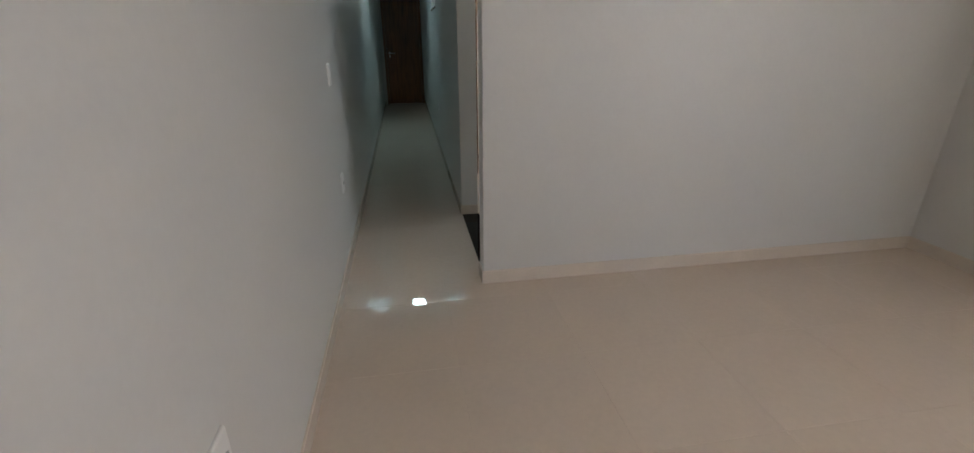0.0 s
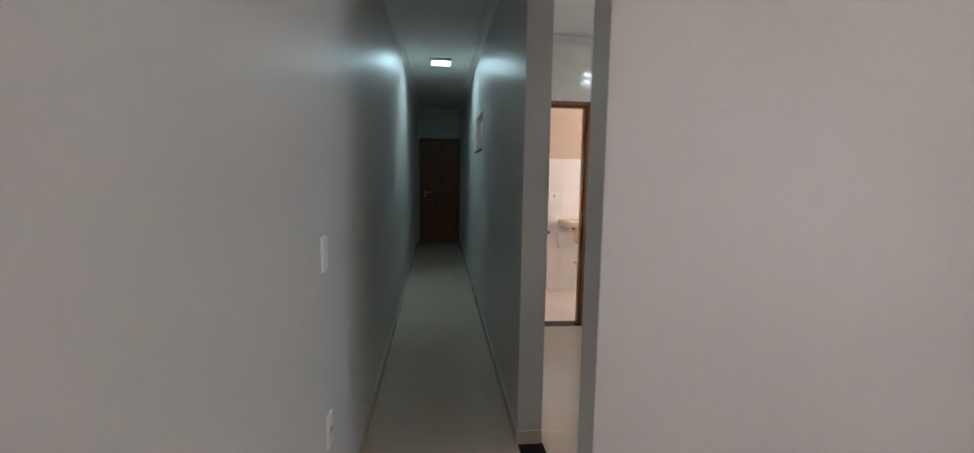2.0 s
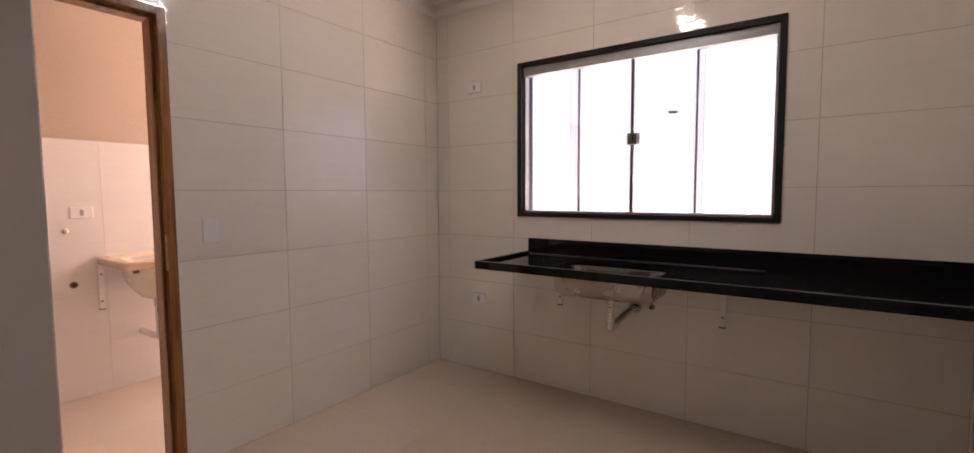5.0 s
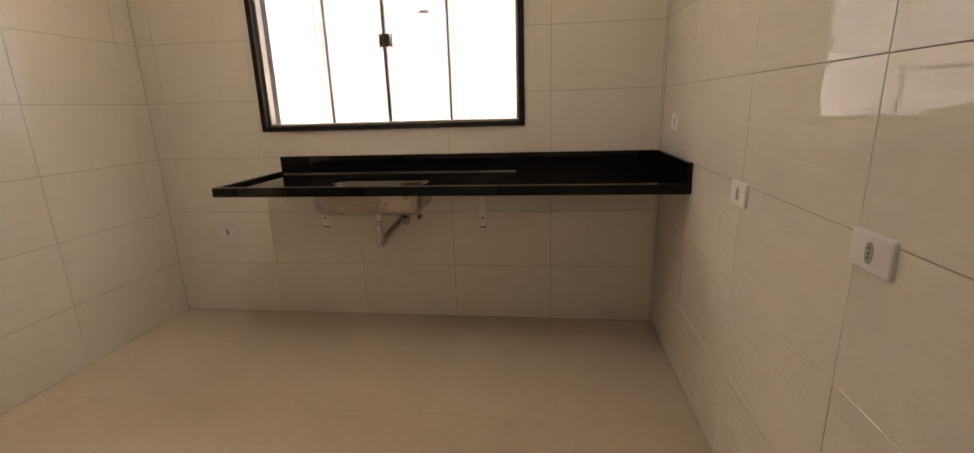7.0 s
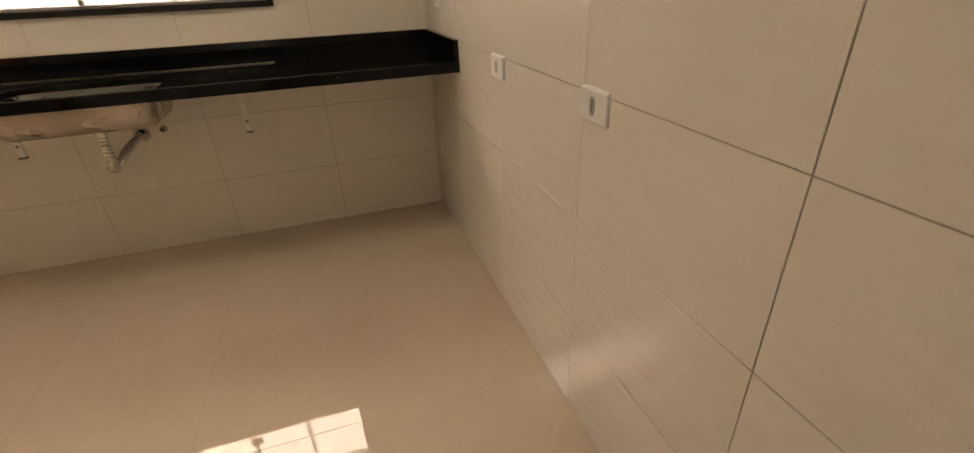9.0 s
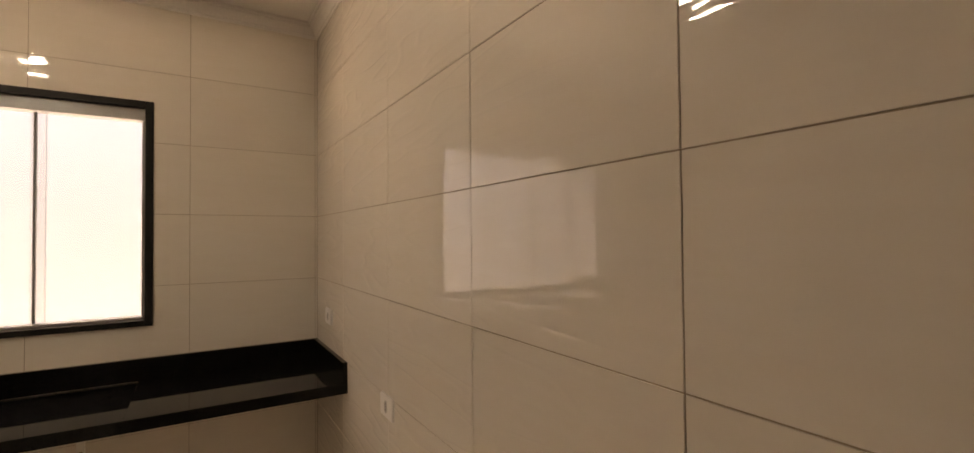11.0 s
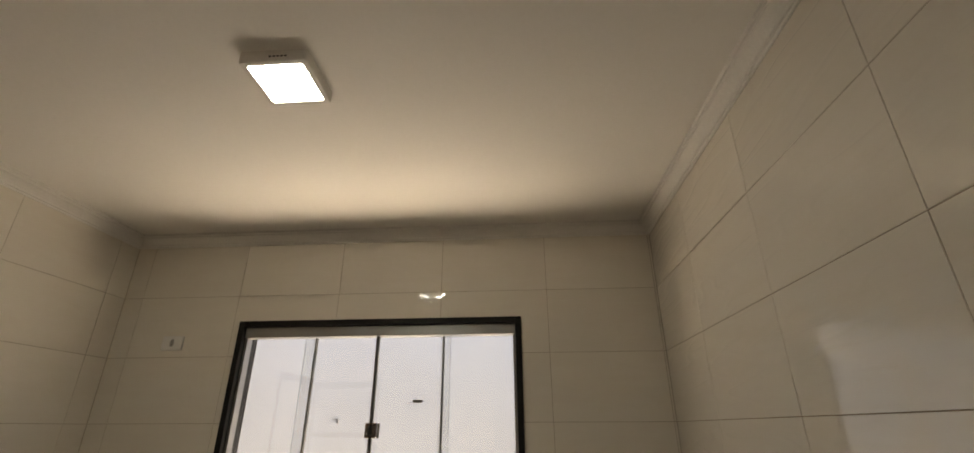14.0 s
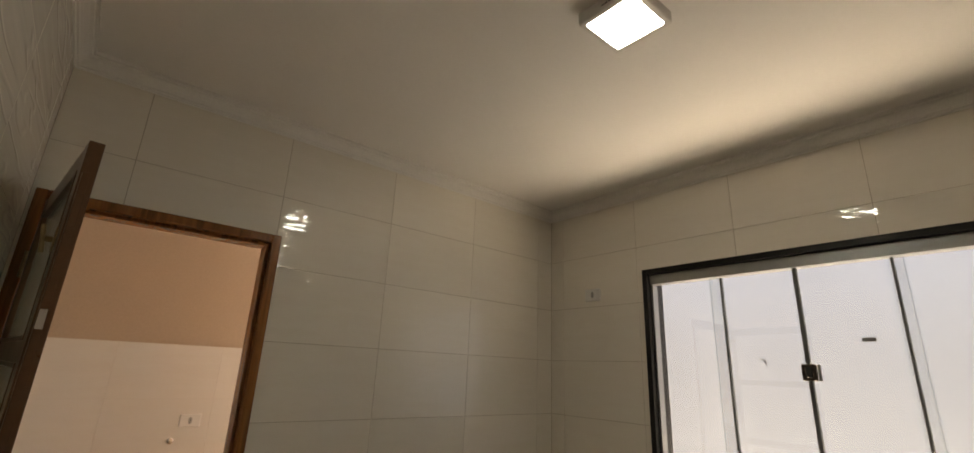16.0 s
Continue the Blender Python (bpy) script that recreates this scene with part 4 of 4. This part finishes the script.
# ---- laundry ----
def laundry_sink():
    t = thing("laundry_sink", (2.35, 3.08, 0.86), "beige synthetic marble laundry sink hung on the tiled wall", "sink")
    x0, x1, y0, y1 = 1.878, 2.98, 2.835, LAU_Y1 - 0.001
    bm = bmesh.new()
    hole = (1.945, 2.275, 2.895, 3.20)
    loft(bm, [ring3(bm, rounded_ring(*hole, 0.09), 0.872), ring3(bm, rounded_ring(*hole, 0.09), 0.878), ring3(bm, rounded_ring(hole[0] - 0.01, hole[1] + 0.01, hole[2] - 0.01, hole[3] + 0.01, 0.1), 0.884),
              ring3(bm, rounded_ring(x0 + 0.012, x1 - 0.012, y0 + 0.012, y1, 0.02), 0.886), ring3(bm, rounded_ring(x0 + 0.003, x1 - 0.003, y0 + 0.003, y1, 0.025), 0.880),
              ring3(bm, rounded_ring(x0, x1, y0, y1, 0.028), 0.868), ring3(bm, rounded_ring(x0 + 0.004, x1 - 0.004, y0 + 0.004, y1, 0.026), 0.838),
              ring3(bm, rounded_ring(x0 + 0.03, x1 - 0.03, y0 + 0.03, y1 - 0.02, 0.02), 0.832), ring3(bm, rounded_ring(*hole, 0.09), 0.834)], False)
    part("top", bm, MARBLE, t, "beige marbled top with rounded edges", smooth=True)
    bm = bmesh.new()
    rings = []
    for g, z, r in ((0.0, 0.878, 0.09), (0.004, 0.80, 0.10), (0.03, 0.71, 0.12), (0.085, 0.645, 0.10), (0.13, 0.622, 0.04)):
        rings.append(ring3(bm, rounded_ring(hole[0] + g, hole[1] - g, hole[2] + g, hole[3] - g, min(r, (hole[3] - hole[2]) / 2 - g - 0.001)), z))
    loft(bm, rings, False)
    bm.faces.new(rings[-1])
    rings = []
    for g, z, r in ((-0.008, 0.833, 0.1), (-0.004, 0.79, 0.11), (0.022, 0.70, 0.12), (0.078, 0.636, 0.10), (0.13, 0.612, 0.04)):
        rings.append(ring3(bm, rounded_ring(hole[0] + g, hole[1] - g, hole[2] + g, hole[3] - g, min(r, (hole[3] - hole[2]) / 2 - g - 0.001)), z))
    loft(bm, rings, False)
    bm.faces.new(rings[-1])
    part("bowl", bm, MARBLE_BOWL, t, "cream rounded bowl", smooth=True)
    bm = bmesh.new()
    tube(bm, [(2.11, 3.05, 0.612), (2.11, 3.05, 0.560)], [0.030, 0.026], 16)
    part("waste", bm, CHROME, t, "chrome waste fitting", smooth=True)
    bm = bmesh.new()
    tube(bm, [(2.11, 3.05, 0.565), (2.11, 3.05, 0.40), (2.11, 3.08, 0.355), (2.11, 3.14, 0.35), (2.11, LAU_Y1 - 0.001, 0.35)], 0.020, 14)
    part("waste_pipe", bm, PLASTIC, t, "white plastic waste pipe", smooth=True)
    part("clip", a_box(1.93, 1.96, 2.88, 2.90, 0.812, 0.832, bevel=0.002), NEAR_BLACK, t, "dark mounting clip")


laundry_sink()
for x in (1.897, 2.90):
    copy = copy_thing(br, Matrix.Translation((x, LAU_Y1, 0.8315)) @ Matrix.Rotation(radians(90), 4, "Z"))
    tagged(copy, "white iron bracket under the laundry sink", group="brackets under the laundry sink")
s = thing("capped_tap_outlet", (1.736, LAU_Y1, 1.06), "small chrome capped tap outlet on white tiles", "pipe fitting", group="laundry fittings")
bm = bmesh.new()
tube(bm, [(1.736, LAU_Y1 - 0.0005, 1.06), (1.736, LAU_Y1 - 0.012, 1.06), (1.736, LAU_Y1 - 0.016, 1.06)], [0.020, 0.018, 0.012], 16)
part("cap", bm, CHROME, s, smooth=True)
s = thing("pipe_outlet", (1.763, LAU_Y1, 0.722), "open dark brass pipe outlet in white tiles", "pipe fitting", group="laundry fittings")
bm = bmesh.new()
tube(bm, [(1.763, LAU_Y1 - 0.0005, 0.722), (1.763, LAU_Y1 - 0.010, 0.722)], [0.022, 0.019], 16)
part("ring", bm, BRASS, s, smooth=True)
# dark disc in place of the shaded inside of the outlet
bm = bmesh.new()
tube(bm, [(1.763, LAU_Y1 - 0.0095, 0.722), (1.763, LAU_Y1 - 0.0115, 0.722)], 0.014, 14)
part("bore", bm, NEAR_BLACK, s)

# ---- tiles, piece by piece ----
SHARED = {}


def tile_mesh(name, cuts_u, cuts_v, solid, depth, material, edge=0.0012):
    """One tile in its own axes (u along x, v along z, face toward -y), built from a small grid with cells left out."""
    key = (name, tuple(round(c, 4) for c in cuts_u), tuple(round(c, 4) for c in cuts_v), tuple(solid))
    if key in SHARED:
        return SHARED[key]
    bm = bmesh.new()
    grid = {}
    for i, u in enumerate(cuts_u):
        for k, v in enumerate(cuts_v):
            grid[i, k] = bm.verts.new((u, 0.0, v))
    for i, k in solid:
        bm.faces.new((grid[i, k], grid[i + 1, k], grid[i + 1, k + 1], grid[i, k + 1]))
    for v in [v for v in bm.verts if not v.link_faces]:
        bm.verts.remove(v)
    rim = [e for e in bm.edges if len(e.link_faces) == 1]
    made = bmesh.ops.extrude_edge_only(bm, edges=rim)
    down = [g for g in made["geom"] if isinstance(g, bmesh.types.BMVert)]
    for v in down:
        v.co.y += depth
    if edge:
        bmesh.ops.bevel(bm, geom=[e for e in rim if e.is_valid], offset=edge, segments=1, affect="EDGES", profile=0.5)
    me = mesh_of(name, bm, material)
    SHARED[key] = me
    return me


def tile_area(parent, name, place, u_range, v_range, u_start, v_start, pitch_u, pitch_v, gap, depth, material, openings=(), edge=0.0007, jitter=0.0004):
    """Lay tiles on a plane. place(u, v) is the tile's pose; openings are (u0, u1, v0, v1)."""
    rng = random.Random(name + parent.name)
    inverse = world_of(parent).inverted()

    def lines(low, high, start, pitch):
        first_k = math.ceil((low - start) / pitch + 1e-6)
        out, x = [low], start + first_k * pitch
        while x < high - 1e-6:
            out.append(x)
            x += pitch
        return out + [high]

    us, vs = lines(*u_range, u_start, pitch_u), lines(*v_range, v_start, pitch_v)
    for ua, ub in zip(us, us[1:]):
        for va, vb in zip(vs, vs[1:]):
            a, b, c, d = ua + gap / 2, ub - gap / 2, va + gap / 2, vb - gap / 2
            if b - a < 0.006 or d - c < 0.006:
                continue
            cu, cv, hole = [a, b], [c, d], None
            for o in openings:
                if o[0] < b and o[1] > a and o[2] < d and o[3] > c:
                    hole = o
                    cu = sorted({a, b} | {x for x in o[:2] if a + 0.002 < x < b - 0.002})
                    cv = sorted({c, d} | {x for x in o[2:] if c + 0.002 < x < d - 0.002})
            solid = []
            for i in range(len(cu) - 1):
                for k in range(len(cv) - 1):
                    mu, mv = (cu[i] + cu[i + 1]) / 2, (cv[k] + cv[k + 1]) / 2
                    if not (hole and hole[0] < mu < hole[1] and hole[2] < mv < hole[3]):
                        solid.append((i, k))
            if not solid:
                continue
            mu, mv = (a + b) / 2, (c + d) / 2
            me = tile_mesh(name, [x - mu for x in cu], [x - mv for x in cv], solid, depth, material, edge)
            ob = new(name, me)
            ob.parent, ob.matrix_parent_inverse = parent, inverse
            tilt = Euler((rng.uniform(-1, 1) * jitter * 2, rng.uniform(-1, 1) * jitter, rng.uniform(-1, 1) * jitter * 2)).to_matrix().to_4x4()
            ob.matrix_basis = place(mu, mv) @ tilt


def wall_place(fixed, way):
    if way == WEST:
        return lambda u, v: Matrix.Translation((fixed, -u, v)) @ Matrix.Rotation(radians(WEST), 4, "Z")
    if way == EAST:
        return lambda u, v: Matrix.Translation((fixed, u, v)) @ Matrix.Rotation(radians(EAST), 4, "Z")
    if way == NORTH:
        return lambda u, v: Matrix.Translation((-u, fixed, v)) @ Matrix.Rotation(radians(NORTH), 4, "Z")
    return lambda u, v: Matrix.Translation((u, fixed, v))


TILED = (0.0, 2.60)
# grout beds behind the tiles of the two walls with openings
bm = bmesh.new()
for a, b, low, high in ((KY0 - 0.004, wy0, -0.05, 2.66), (wy1, KY1 + 0.004, -0.05, 2.66), (wy0, wy1, -0.05, wz0), (wy0, wy1, wz1, 2.66)):
    box(bm, KX1 + 0.002, KX1 + BED, a, b, low, high)
part("tile_bed", bm, GROUT, wall_window, "grey-brown grout")
bm = bmesh.new()
for a, b, low, high in ((dx1, KX1 + 0.001, -0.05, 2.66), (dx0, dx1, dz1, 2.66), (KX0 - 0.008, dx0, -0.05, 2.66)):
    box(bm, a, b, KY1 + 0.002, KY1 + BED, low, high)
part("tile_bed", bm, GROUT, wall_laundry, "grey-brown grout")
part("tile_bed", a_box(0.928, OUT - 0.12, LAU_Y1 + 0.002, LAU_Y1 + BED, -0.05, 1.625), PALE_GROUT, wall_far, "grey-brown grout")

tile_area(wall_window, "tile", wall_place(KX1, WEST), (-KY1, -KY0), TILED, -0.126, 0.0, COL, ROW, 0.0018, 0.006, WALL_TILE,
          [(-wy1, -wy0, wz0, wz1)])
tile_area(wall_laundry, "tile", wall_place(KY1, SOUTH), (KX0, KX1), TILED, 2.329, 0.0, COL, ROW, 0.0018, 0.006, WALL_TILE,
          [(dx0, dx1, -0.1, dz1)])
tile_area(wall_right, "tile", wall_place(KY0, NORTH), (-KX1, -0.829), TILED, -1.9425, 0.0, COL + 0.002, ROW, 0.0023, 0.006, WALL_TILE)
tile_area(wall_inner, "tile", wall_place(KX0, EAST), (0.002, KY1), TILED, KY1 - 0.12, 0.0, COL, ROW, 0.0018, 0.006, WALL_TILE)
tile_area(wall_far, "tile", wall_place(LAU_Y1, SOUTH), (0.928, OUT - 0.12), (0.0, 1.622), 1.93, 0.0, COL, ROW, 0.0009, 0.006, LAUNDRY_TILE, edge=0.0005)


def floor_place(u, v):
    return Matrix.Translation((u, v, 0.0)) @ Matrix.Rotation(radians(-90), 4, "X")


tile_area(floor_kitchen, "floor_tile", floor_place, (KX0 + 0.009, KX1), (KY0, KY1), 2.086, -0.458, COL, COL, 0.0008, 0.004, FLOOR_TILE, edge=0.0004, jitter=0.0003)
tile_area(floor_main, "floor_tile", floor_place, (LX, LIV_X), (BACK, FAR), 0.580, -1.34, COL, COL, 0.0008, 0.004, FLOOR_TILE,
          [(0.87, LIV_X + 0.1, LIV_Y, FAR + 0.1)], edge=0.0004, jitter=0.0003)
tile_area(floor_laundry, "floor_tile", floor_place, (0.928, OUT - 0.12), (LAU_Y0 + 0.004, LAU_Y1), 2.086, 2.6, COL, COL, 0.0008, 0.004, FLOOR_TILE, edge=0.0004, jitter=0.0003)
